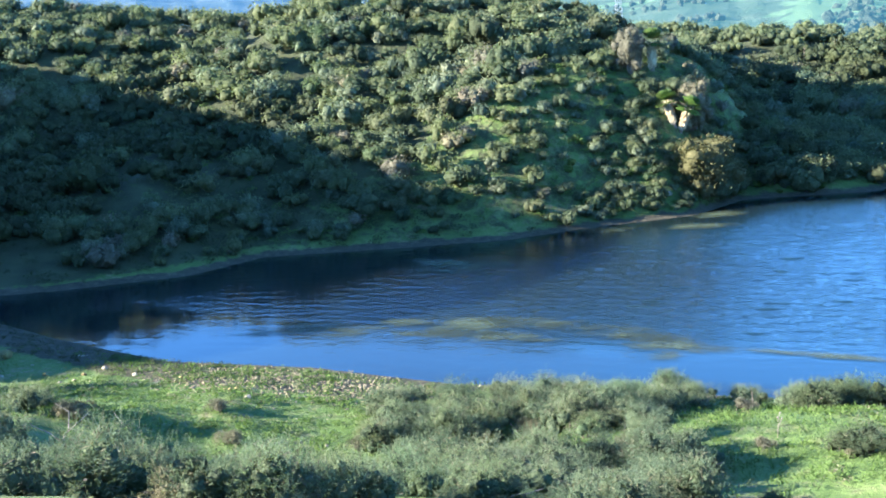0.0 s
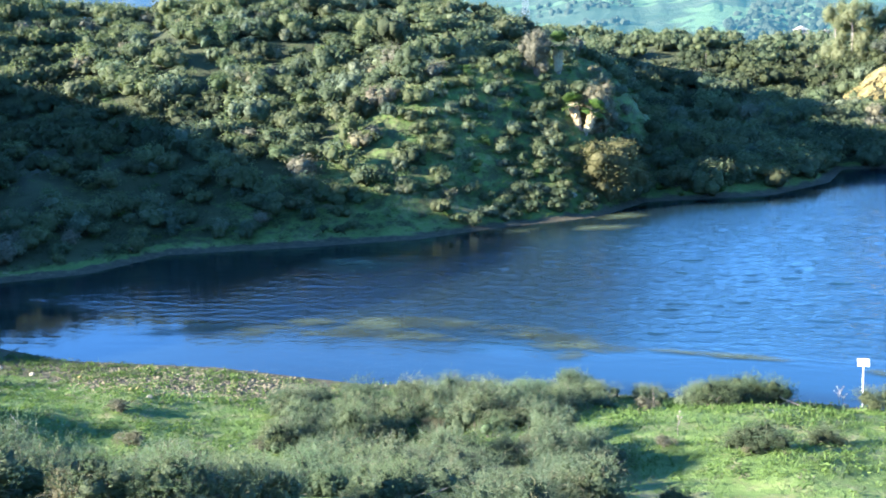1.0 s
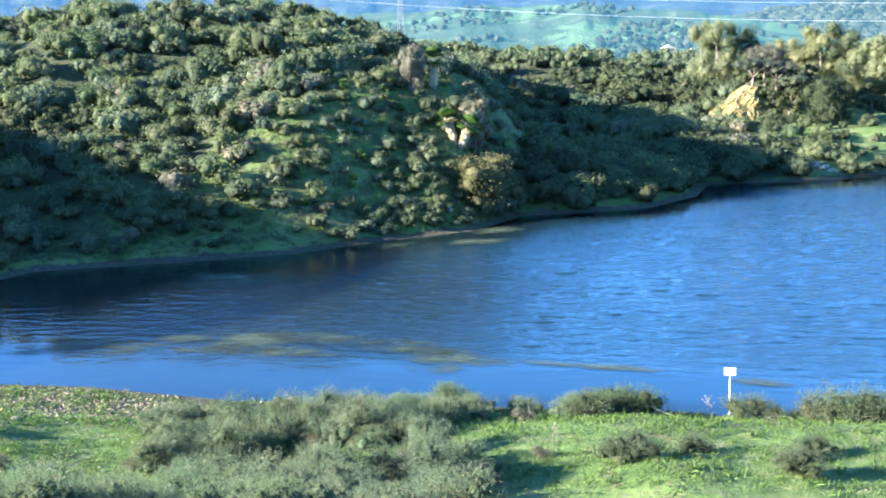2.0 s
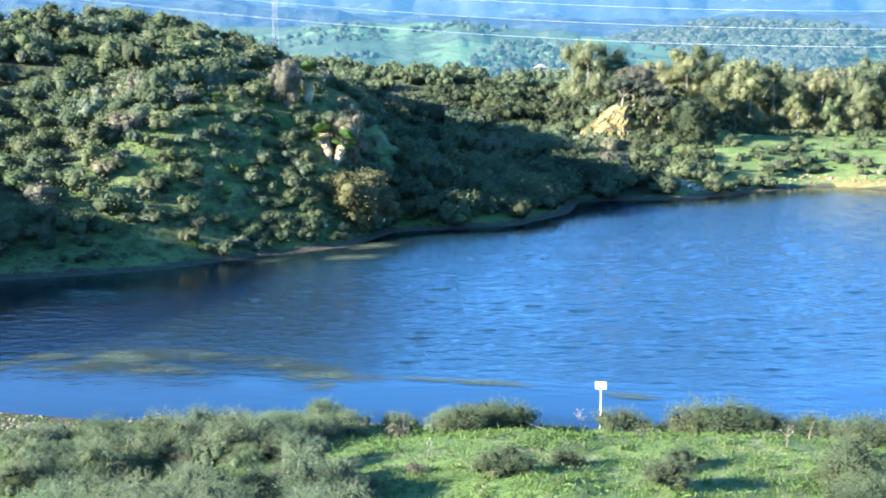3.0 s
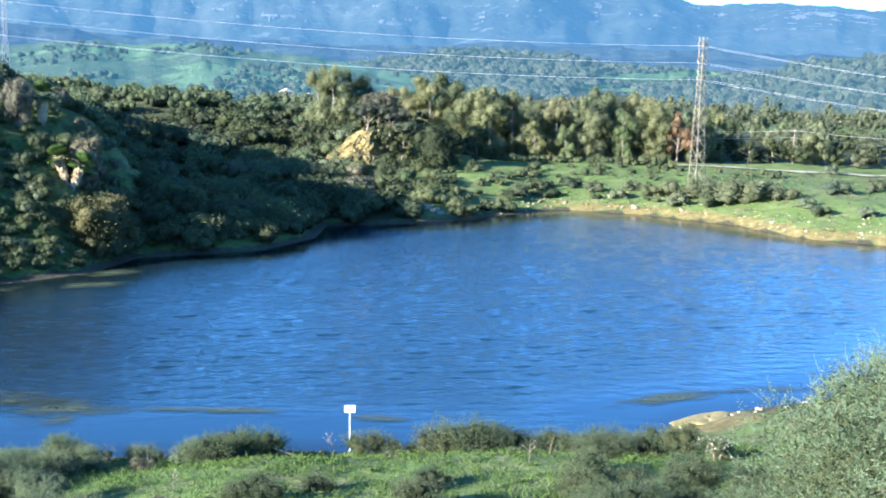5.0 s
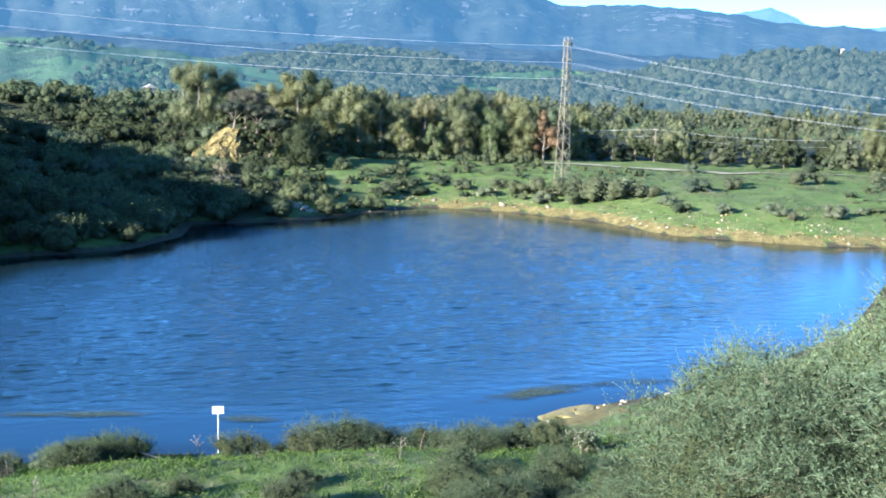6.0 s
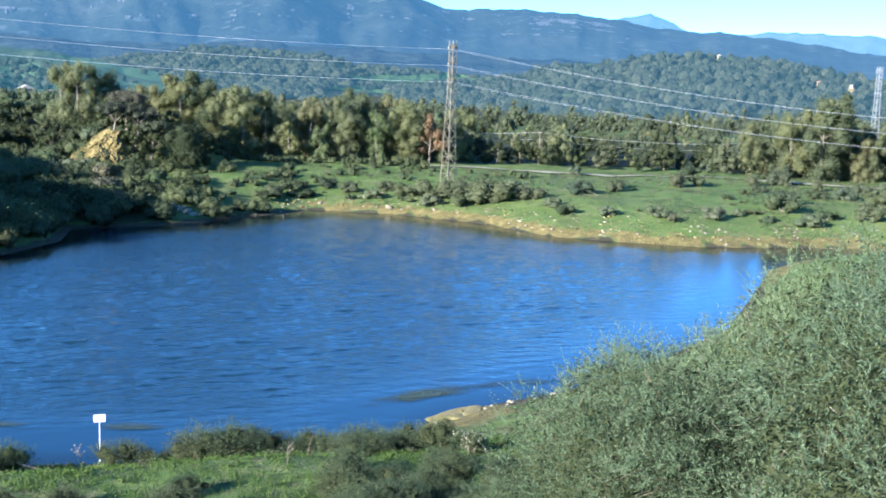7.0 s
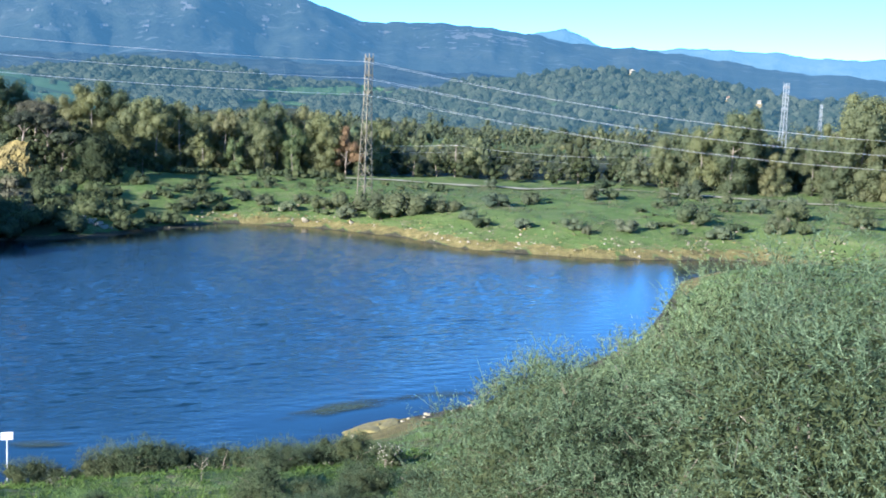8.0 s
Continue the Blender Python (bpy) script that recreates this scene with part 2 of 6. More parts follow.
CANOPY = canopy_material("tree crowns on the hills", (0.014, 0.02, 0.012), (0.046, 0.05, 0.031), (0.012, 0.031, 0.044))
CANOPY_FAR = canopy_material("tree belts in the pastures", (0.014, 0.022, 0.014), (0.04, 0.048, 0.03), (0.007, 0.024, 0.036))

# ---- mesh helpers ----


def mesh_np(name, verts, faces, mats, tint=None, smooth=False):
    """A mesh from arrays: verts (n, 3), faces (m, 3 or 4)."""
    me = bpy.data.meshes.new(name)
    verts, faces = np.asarray(verts, np.float32), np.asarray(faces, np.int32)
    k = faces.shape[1]
    me.vertices.add(len(verts)), me.loops.add(faces.size), me.polygons.add(len(faces))
    me.vertices.foreach_set("co", verts.ravel())
    me.loops.foreach_set("vertex_index", faces.ravel())
    me.polygons.foreach_set("loop_start", np.arange(0, faces.size, k, dtype=np.int32))
    me.polygons.foreach_set("use_smooth", np.full(len(faces), smooth or tint is not None))
    me.update(calc_edges=True)
    for m in mats if isinstance(mats, (list, tuple)) else [mats]:
        me.materials.append(m)
    if tint is not None:
        me.attributes.new("tint", "FLOAT", "POINT").data.foreach_set("value", np.asarray(tint, np.float32))
    return me


def thing(name, label, category, m=Matrix(), group="", kind=""):
    ob = new(name)
    ob.empty_display_size = 0.2
    ob.matrix_basis = m
    return tagged(ob, label, category, group, kind)


def part(name, data, material, parent, label=""):
    """Links a bmesh, or a mesh, as one mesh object under a thing or a part."""
    if isinstance(data, bmesh.types.BMesh):
        me = bpy.data.meshes.new(name)
        data.to_mesh(me)
        data.free()
        me.materials.append(material)
    else:
        me = data
    ob = new(name, me)
    ob.parent = parent
    return tagged(ob, label)


def solo(name, me, label, category, group="", kind="", m=Matrix()):
    ob = new(name, me)
    ob.matrix_basis = m
    return tagged(ob, label, category, group, kind)


def unit(v):
    return v / np.maximum(np.linalg.norm(v, axis=-1, keepdims=True), 1e-9)


def leaves(rng, centres, out, length, width, stiff=0.7, shell=0.0):
    """Rhombic leaves about the centres: leaning outwards, or lying on the crown's outside where shell is given."""
    k = len(centres)
    if shell:
        face = unit(rng.normal(size=(k, 3)) * 0.55 + shell * out)
        a = unit(np.cross(face, rng.normal(size=(k, 3))))
        b = np.cross(face, a)
    else:
        a = unit(rng.normal(size=(k, 3)) + stiff * out)
        b = unit(np.cross(a, rng.normal(size=(k, 3))))
    l = (length * rng.uniform(0.6, 1.35, (k, 1))) / 2
    w = (width * rng.uniform(0.6, 1.35, (k, 1))) / 2
    v = np.stack([centres - a * l, centres + b * w, centres + a * l, centres - b * w], 1).reshape(-1, 3)
    return v, np.arange(4 * k).reshape(-1, 4)


def heart(rng, lobe, rings=4, sides=8, lo=0.45, hi=0.85):
    """The close inner twigs of a lobe: a small lumpy ball of four-sided faces."""
    x, y, z, r, k = lobe
    rows = []
    for i in range(rings + 1):
        t = math.pi * (0.06 + 0.88 * i / rings)
        for j in range(sides):
            a, g = 6.2832 * (j + 0.5 * (i % 2)) / sides, r * rng.uniform(lo, hi)
            rows.append((x + g * math.sin(t) * math.cos(a), y + g * math.sin(t) * math.sin(a), z + g * k * math.cos(t)))
    f = [(i * sides + j, (i + 1) * sides + j, (i + 1) * sides + (j + 1) % sides, i * sides + (j + 1) % sides) for i in range(rings) for j in range(sides)]
    return np.array(rows), np.array(f)


def sprigs(rng, lobes, count, length, leaf, width, per=11, bend=0.0):
    """Twigs on a heap of lobes, each a thin shoot with narrow leaves on all sides."""
    lobes = np.asarray(lobes, float)
    weight = lobes[:, 3] ** 2
    pick = rng.choice(len(lobes), count, p=weight / weight.sum())
    d = unit(rng.normal(size=(count, 3)))
    d[:, 2] = np.where(d[:, 2] < -0.5, -d[:, 2], d[:, 2])
    base = lobes[pick, :3] + d * np.clip(rng.normal(0.86, 0.13, (count, 1)), 0.4, 1.05) * lobes[pick, 3:4]
    a = unit(rng.normal(size=(count, 3)) * 0.55 + d + np.array([0, 0, 0.45]))
    b = unit(np.cross(a, rng.normal(size=(count, 3))))
    c = np.cross(a, b)
    l = length * rng.uniform(0.5, 1.3, (count, 1))
    w = width * 0.5
    droop = bend * l * unit(rng.normal(size=(count, 3)) - np.array([0, 0, 0.4]))
    mid, end = base + a * l * 0.5 + droop * 0.25, base + a * l + droop
    vs = [np.stack([base - b * w * 0.5, base + b * w * 0.5, mid + b * w * 0.4, mid - b * w * 0.4], 1), np.stack([mid - b * w * 0.4, mid + b * w * 0.4, end, end - b * w * 0.2], 1)]
    for i in range(per):
        t, p = (i + 0.6) / per, rng.uniform(0, 6.28, (count, 1))
        side = b * np.cos(p) + c * np.sin(p)
        way = unit(a * 0.75 + side * rng.uniform(0.5, 1.0, (count, 1)))
        across = unit(np.cross(way, rng.normal(size=(count, 3)))) * w
        root = base + a * l * t + droop * t * t
        tip = root + way * leaf * rng.uniform(0.6, 1.3, (count, 1)) * (1.15 - 0.5 * t)
        mid = (root + tip) / 2
        vs.append(np.stack([root, mid + across, tip, mid - across], 1))
    v = np.concatenate(vs, 1).reshape(-1, 3)
    return v, np.arange(len(v)).reshape(-1, 4)


def lobes_leaves(rng, lobes, count, length, width, low=-0.35, stiff=0.7, hearts=0, shell=0.0):
    """Leaves over a heap of lobes (x, y, z, radius, height ratio), thicker towards the outside."""
    lobes = np.asarray(lobes, float)
    weight = lobes[:, 3] ** 2
    pick = rng.choice(len(lobes), count, p=weight / weight.sum())
    d = unit(rng.normal(size=(count, 3)))
    d[:, 2] = np.where(d[:, 2] < low, -d[:, 2], d[:, 2])
    reach = np.clip(rng.normal(0.96, 0.15, (count, 1)), 0.35, 1.35)
    c = lobes[pick, :3] + d * reach * lobes[pick, 3:4] * np.stack([np.ones(count), np.ones(count), lobes[pick, 4]], 1)
    v, f = leaves(rng, c, d, length, width, stiff, shell)
    for lobe in lobes[np.argsort(-lobes[:, 3])[:hearts]]:
        hv, hf = heart(rng, lobe)
        f = np.vstack([f, hf + len(v)])
        v = np.vstack([v, hv])
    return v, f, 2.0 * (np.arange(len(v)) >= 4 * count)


def dome_lobes(rng, radius, height, k=5):
    """A few broad lobes that merge into one rounded bush."""
    rows = []
    for i in range(k):
        a, r = 6.2832 * (i + rng.uniform(-0.3, 0.3)) / k, radius * rng.uniform(0.2, 0.55)
        rad = radius * rng.uniform(0.4, 0.58)
        rows.append((r * math.cos(a), r * math.sin(a), height * rng.uniform(0.32, 0.68) * (1 - 0.3 * (r / radius) ** 2), rad, rng.uniform(0.8, 1.05)))
    return rows


def shrub_lobes(rng, radius, height, k=8):
    rows = []
    for i in range(k):
        a, r = rng.uniform(0, 6.28), radius * 0.62 * math.sqrt(rng.uniform(0, 1))
        rad = radius * rng.uniform(0.28, 0.48)
        rows.append((r * math.cos(a), r * math.sin(a), max(rad * 0.55, height * rng.uniform(0.35, 0.85) * (1 - 0.45 * (r / radius) ** 2) - rad * 0.5), rad, rng.uniform(0.75, 1.1)))
    return rows


def limb(bm, a, b, r0, r1, sides=6):
    """A tapered stick from a to b."""
    a, b = Vector(a), Vector(b)
    turn = (b - a).to_track_quat("Z", "Y")
    rings = []
    for p, r in ((a, r0), (b, r1)):
        rings.append([bm.verts.new(p + turn @ Vector((r * math.cos(6.2832 * i / sides), r * math.sin(6.2832 * i / sides), 0))) for i in range(sides)])
    for i in range(sides):
        bm.faces.new((rings[0][i], rings[0][(i + 1) % sides], rings[1][(i + 1) % sides], rings[1][i]))
    bm.faces.new(rings[1]), bm.faces.new(rings[0][::-1])


def tube(bm, pts, radii, sides=6):
    """One bent tapered stick through the points."""
    pts, rings = [Vector(p) for p in pts], []
    for i, (p, r) in enumerate(zip(pts, radii)):
        turn = (pts[min(i + 1, len(pts) - 1)] - pts[max(i - 1, 0)]).to_track_quat("Z", "Y")
        rings.append([bm.verts.new(p + turn @ Vector((r * math.cos(6.2832 * k / sides), r * math.sin(6.2832 * k / sides), 0))) for k in range(sides)])
    for a, b in zip(rings, rings[1:]):
        for k in range(sides):
            bm.faces.new((a[k], a[(k + 1) % sides], b[(k + 1) % sides], b[k]))
    bm.faces.new(rings[-1]), bm.faces.new(rings[0][::-1])


def block(bm, x, y, z, sx, sy, sz, bevel=0.0):
    made = bmesh.ops.create_cube(bm, size=1, matrix=Matrix.Translation((x, y, z)) @ Matrix.Diagonal((sx, sy, sz, 1)))
    if bevel:
        edges = list({e for v in made["verts"] for e in v.link_edges})
        bmesh.ops.bevel(bm, geom=edges, offset=bevel, segments=2, affect="EDGES")


# ---- the land ----
SHORE = np.array([(-76, 66), (-65.5, 64), (-57, 61), (-51, 59.4), (-46, 58.2), (-36, 59), (-26.5, 57.9), (-18, 58.8), (-9, 59.3), (-3, 60), (5, 58.8), (12, 58.8),
                  (16, 61), (17.8, 63.5), (20.5, 66), (27.8, 68.7), (36, 74), (48.9, 85), (58, 97), (69.7, 113), (78, 119), (92, 121), (90, 127), (69.9, 129), (61, 133.7),
                  (54, 138.5), (48.7, 151), (39, 160.7), (28.8, 165.5), (18.3, 157), (10.4, 150), (-3.2, 146.5), (-4.3, 136), (-9.6, 126.6), (-21.7, 121), (-24.5, 112),
                  (-33, 104.5), (-38.5, 98.3), (-47.5, 93.5), (-58, 88.5), (-60.5, 80.5), (-68.3, 74), (-75, 70)])


def shore_distance(x, y):
    """Metres from the waterline, negative over the water."""
    p = np.stack([x, y], -1)
    best, inside = np.full(x.shape, 1e9), np.zeros(x.shape, bool)
    for a, b in zip(SHORE, np.roll(SHORE, -1, 0)):
        e = b - a
        t = np.clip(((p - a) @ e) / (e @ e), 0, 1)
        best = np.minimum(best, np.hypot(x - a[0] - t * e[0], y - a[1] - t * e[1]))
        cross = (a[1] > y) != (b[1] > y)
        inside ^= cross & (x < a[0] + (y - a[1]) * e[0] / (e[1] if e[1] else 1e-9))
    return np.where(inside, -best, best)


WAVES = [(w, *np.random.RandomState(i).uniform(0, 6.28, 3)) for i, w in enumerate((90, 47, 31, 19, 11, 7.3, 4.1, 2.3, 1.3))]


def rough(x, y, longest, shortest):
    """Uneven ground: waves between two lengths, steeper ones smaller."""
    z = np.zeros(x.shape)
    for w, a, p, q in WAVES:
        if shortest <= w <= longest:
            u, v = x * math.cos(a) + y * math.sin(a), -x * math.sin(a) + y * math.cos(a)
            z += w * 0.02 * np.sin(6.28 * u / w + p + 1.3 * np.sin(3.7 * v / w)) * np.sin(6.28 * v / (w * 1.3) + q)
    return z


def ridge(x, y, line, width):
    """A crest along (x, y, height), falling off to both sides."""
    z = np.zeros(x.shape)
    for (ax, ay, az), (bx, by, bz) in zip(line, line[1:]):
        ex, ey = bx - ax, by - ay
        t = np.clip(((x - ax) * ex + (y - ay) * ey) / (ex * ex + ey * ey), 0, 1)
        d = np.hypot(x - ax - t * ex, y - ay - t * ey)
        z = np.maximum(z, (az + t * (bz - az)) * np.exp(-((d / width) ** 2)))
    return z


def smooth(v, a, b):
    t = np.clip((v - a) / (b - a), 0, 1)
    return t * t * (3 - 2 * t)


def crest(*rows):
    """A crest line from bearing, distance and height."""
    return [(d * math.sin(radians(a)), d * math.cos(radians(a)), h) for a, d, h in rows]


MAIN_HILL = crest((-58, 225, 24), (-48, 202, 22), (-43, 192, 20.5), (-39, 188, 19), (-33, 182, 17), (-28, 176, 18.6), (-24, 172, 18), (-19, 165, 16), (-17, 158, 13.8), (-15.6, 152, 12), (-13.6, 146, 9.8), (-11.8, 139, 7.6), (-10.6, 133, 4), (-9.9, 129, 1))
SPUR = [(-38, 146, 2.0), (-31, 137, 3.0), (-26, 126, 3.2), (-24, 117, 2.4)]
# Crest set behind the main hill's outline, added to shade the second ridge.
SHADOW_CREST = crest((-34, 225, 20), (-24, 212, 17.2), (-20, 206, 16.4), (-17.6, 203, 14.4), (-16.4, 202, 11.5), (-15.2, 200, 9.8), (-13.8, 196, 7.5))
SECOND_RIDGE = crest((-26, 300, 13.5), (-16, 280, 9.9), (-9, 254, 8.6), (-4.5, 242, 6.2), (-2.3, 234, 2.5))
KNOLL = [(3.5, 197, 5.6), (7, 200, 5.4), (13, 203, 3)]
# Unseen ridge added to cast the shadow over the left hillside and shore.
SHADOW_RIDGE = [(-160, -50, 29.0), (-160, 4, 35.4), (-160, 12, 43.7), (-160, 30, 45.4), (-160, 58, 40.8), (-160, 61.5, 36.9), (-160, 66.2, 34.6), (-160, 73, 31.3), (-160, 79, 28.3), (-160, 84.3, 20.4), (-160, 89, 14.7), (-160, 93, 12.5), (-160, 112, 8.2), (-160, 117, 6.4), (-185, 150, 5.1)]


def height(x, y):
    x, y = np.asarray(x, float), np.asarray(y, float)
    s, far = shore_distance(x, y), np.hypot(x, y)
    land = np.maximum(s, 0)
    z = np.where(s < 0, np.maximum(0.2 * s, -2.5), 0.12 * np.minimum(land, 3) + 3.0 * (1 - 0.8 * (1 - smooth(x, -24, -12)) * (1 - smooth(y, 64, 76))) * (1 - np.exp(-((land / 11) ** 1.5))))
    z += 0.4 * smooth(x, 20, 34) * smooth(y, 118, 132) * smooth(s, 0.4, 1.8)
    away = smooth(s, 1, 16)
    bearing = np.degrees(np.arctan2(x, y))
    nose = np.interp(bearing, (-19, -17.4, -16.4, -15.2, -14.1, -12.3, -10, -5.5), (1, 0.9, 0.79, 0.73, 0.67, 0.52, 0.28, 0))
    hill = ridge(x, y, MAIN_HILL, 42) * (1 - (1 - nose) * smooth(far, 128, 148)) * (1 - smooth(bearing, -12, -5.5)) * smooth(s, 1, 20)
    hill = hill + 1.0 * np.exp(-(((x + 50.5) / 5.5) ** 2) - ((y - 147) / 12) ** 2) - 1.0 * np.exp(-(((x + 38.5) / 5) ** 2) - ((y - 140) / 9) ** 2)
    hill = hill - 3.2 * np.exp(-(((x + 24.3) / 4) ** 2) - ((y - 131) / 8) ** 2)
    hill = hill + ridge(x, y, SPUR, 9) * smooth(s, 1, 9)
    # ribs and gullies running down the slope above the lake
    rib = np.cos(6.2832 * (x + 0.12 * (y - 120) + 1.5 * np.sin(y / 9) + 25.5) / 19) * (0.4 + 0.6 * smooth(x, -42, -34))
    slope = smooth(s, 1.5, 7) * (1 - smooth(x, -23, -18)) * smooth(y, 96, 104) * (1 - smooth(y, 130, 146))
    hill = hill + 0.9 * rib * slope * smooth(x, -78, -56) + 2.2 * slope * np.exp(-(((x + 37) / 6) ** 2) - ((y - 121) / 14) ** 2) + 1.6 * slope * np.exp(-(((x + 27) / 4) ** 2) - ((y - 123) / 7) ** 2)
    hill = np.maximum(np.maximum(hill, 0), ridge(x, y, SHADOW_CREST, 17))
    z += hill + away * ridge(x, y, SECOND_RIDGE, 36) * (1 - 0.8 * smooth(hill, 2, 12))
    z += away * ridge(x, y, KNOLL, 8) * smooth(y + 0.25 * x, 189, 193) + ridge(x, y, SHADOW_RIDGE, 24) * smooth(s, 1, 30)
    q = np.where(x > 0, -0.45 * x + 0.9 * y, 0.9 * y + 0.03 * x)
    slope = 18.3 - 0.47 * np.maximum(q, 0) + 0.03 * np.clip(-q, 0, 60)
    k = 1.2
    near = k * np.logaddexp(slope / k, z / k)
    z = np.where((far < 110) & (s > 0), near + (z - near) * smooth(far, 70, 110), z)
    z += away * (1 - 0.6 * smooth(x, 24, 44) * smooth(y, 120, 140)) * (rough(x, y, 50, 6) * 0.7 * (1 - smooth(far, 300, 600)) * smooth(far, 8, 25) + rough(x, y, 5, 1) * 0.5)
    z += 0.9 * np.exp(-(((x - 4) / 8) ** 2) - ((y - 51) / 3.6) ** 2)
    # valley floor, rolling country and the wooded hills behind it
    z += smooth(far, 330, 700) * (-4 + 3 * np.sin(x / 170 + 1) * np.sin(y / 140))
    return z


def gz(x, y):
    return float(height(np.array([x]), np.array([y]))[0])


def build_ground():
    az = np.radians(np.concatenate([np.arange(-180, -54, 4.0), np.arange(-54, -47, 1.0), np.arange(-47, 43, 0.42), np.arange(43, 52, 1.0), np.arange(52, 179, 4.0)]))
    r = np.concatenate([np.linspace(0.02, 30, 42)[:-1], 30 * (260 / 30) ** np.linspace(0, 1, 200)[:-1], 260 * (4900 / 260) ** np.linspace(0, 1, 46)])
    R, A = np.meshgrid(r, az, indexing="ij")
    x, y = R * np.sin(A) + 0.3, R * np.cos(A) - 0.8
    z = height(x.ravel(), y.ravel())
    v = np.stack([x.ravel(), y.ravel(), z], 1)
    n, m = len(r), len(az)
    i, j = np.meshgrid(np.arange(n - 1), np.arange(m), indexing="ij")
    jn = (j + 1) % m
    f = np.stack([i * m + j, i * m + jn, (i + 1) * m + jn, (i + 1) * m + j], -1).reshape(-1, 4)
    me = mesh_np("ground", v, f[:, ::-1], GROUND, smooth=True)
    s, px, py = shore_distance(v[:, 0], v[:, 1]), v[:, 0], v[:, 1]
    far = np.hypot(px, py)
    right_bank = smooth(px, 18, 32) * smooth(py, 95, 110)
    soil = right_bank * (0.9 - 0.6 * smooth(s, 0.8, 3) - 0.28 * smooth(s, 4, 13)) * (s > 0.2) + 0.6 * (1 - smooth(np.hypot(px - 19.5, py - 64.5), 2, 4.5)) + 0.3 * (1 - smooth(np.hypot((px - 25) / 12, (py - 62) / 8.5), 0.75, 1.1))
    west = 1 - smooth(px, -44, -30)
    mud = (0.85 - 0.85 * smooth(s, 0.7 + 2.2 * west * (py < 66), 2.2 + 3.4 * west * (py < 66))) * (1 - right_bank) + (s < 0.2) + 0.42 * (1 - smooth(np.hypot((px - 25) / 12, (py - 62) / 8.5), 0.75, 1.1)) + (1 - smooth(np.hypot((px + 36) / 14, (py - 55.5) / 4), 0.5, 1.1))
    # dark paints shade on the west hillside and between the woodland trees.
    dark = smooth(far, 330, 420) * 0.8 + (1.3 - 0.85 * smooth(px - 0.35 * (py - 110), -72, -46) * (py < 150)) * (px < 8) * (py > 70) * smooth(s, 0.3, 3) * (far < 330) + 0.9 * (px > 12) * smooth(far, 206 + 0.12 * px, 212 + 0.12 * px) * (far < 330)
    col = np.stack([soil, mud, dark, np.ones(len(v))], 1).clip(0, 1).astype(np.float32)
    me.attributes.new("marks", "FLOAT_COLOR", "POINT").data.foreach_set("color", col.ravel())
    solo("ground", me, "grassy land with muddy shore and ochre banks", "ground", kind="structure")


build_ground()


def build_water():
    """The lake's surface, raised into small wind waves."""
    gx, gy = np.meshgrid(np.arange(-80, 96, 0.32), 54 * (170 / 54) ** np.linspace(0, 1, 400), indexing="ij")
    n, m = gx.shape
    x, y = gx.ravel(), gy.ravel()
    s = shore_distance(x, y)
    calm = 0.16 + 0.84 * smooth(-s, 3, 14) * smooth(x, -48, -28)
    bay = np.maximum(1 - smooth(y + 0.08 * np.maximum(x + 16, -40) * (x < -16), 65.5, 68.5), 0) * (1 - smooth(x, 0, 6))
    calm *= 1 - 0.75 * bay
    calm *= 1 - 0.85 * (1 - smooth(np.hypot((x - 21) / 11, (y - 67.6) / 3.0), 0.6, 1.15))
    calm *= 1 - 0.1 * smooth(x, 0, 25)
    r = np.random.RandomState(9)
    z = np.zeros(len(x))
    for i in range(40):
        length, a = 0.95 * 2.2 ** r.uniform(0, 1), radians(90 + 6 + r.normal(0, 27))
        k = 6.2832 / length
        p = k * (x * math.cos(a) + y * math.sin(a)) + r.uniform(0, 6.28) + 0.9 * np.sin(x * 0.17 + i) + 0.9 * np.sin(y * 0.21 + 2 * i)
        z += 0.017 / k * np.sin(p)
    gust = 0.9 + 0.1 * np.sin(x * 0.09 + 1.5 * np.sin(y * 0.07)) * np.sin(y * 0.12 + x * 0.03)
    z *= calm * gust * (1 - 0.55 * smooth(y, 90, 140))
    # crests lean towards the near bank: short steep fronts, long backs
    v = np.stack([x, y - 5.0 * z, z], 1)
    i, j = np.meshgrid(np.arange(n - 1), np.arange(m - 1), indexing="ij")
    f = np.stack([i * m + j, (i + 1) * m + j, (i + 1) * m + j + 1, i * m + j + 1], -1).reshape(-1, 4)
    f = f[(s[f].min(1) < 1.0)]
    keep, inv = np.unique(f, return_inverse=True)
    me = mesh_np("water", v[keep], inv.reshape(-1, 4), WATER, smooth=True)
    col = np.repeat(calm[keep][:, None], 4, 1).astype(np.float32)
    me.attributes.new("marks", "FLOAT_COLOR", "POINT").data.foreach_set("color", col.ravel())
    # clear sets where the sky's or banks' reflection is painted into the colour.
    open_water = smooth(x + 0.3 * (y - 80) + 6 * np.sin(y * 0.13), -42, -4)
    sky_patch = 1 - smooth(np.hypot((x + 17.5) / 7, (y - 66.3) / 2.6), 0.6, 1.2)
    clear = (np.maximum(open_water, sky_patch) * smooth(-s, 0.3, np.where(y > 100, 9, 3)))[keep]
    me.attributes.new("clear", "FLOAT", "POINT").data.foreach_set("value", clear.astype(np.float32))
    solo("water", me, "rippled blue lake reflecting the sky", "lake", kind="structure")


build_water()


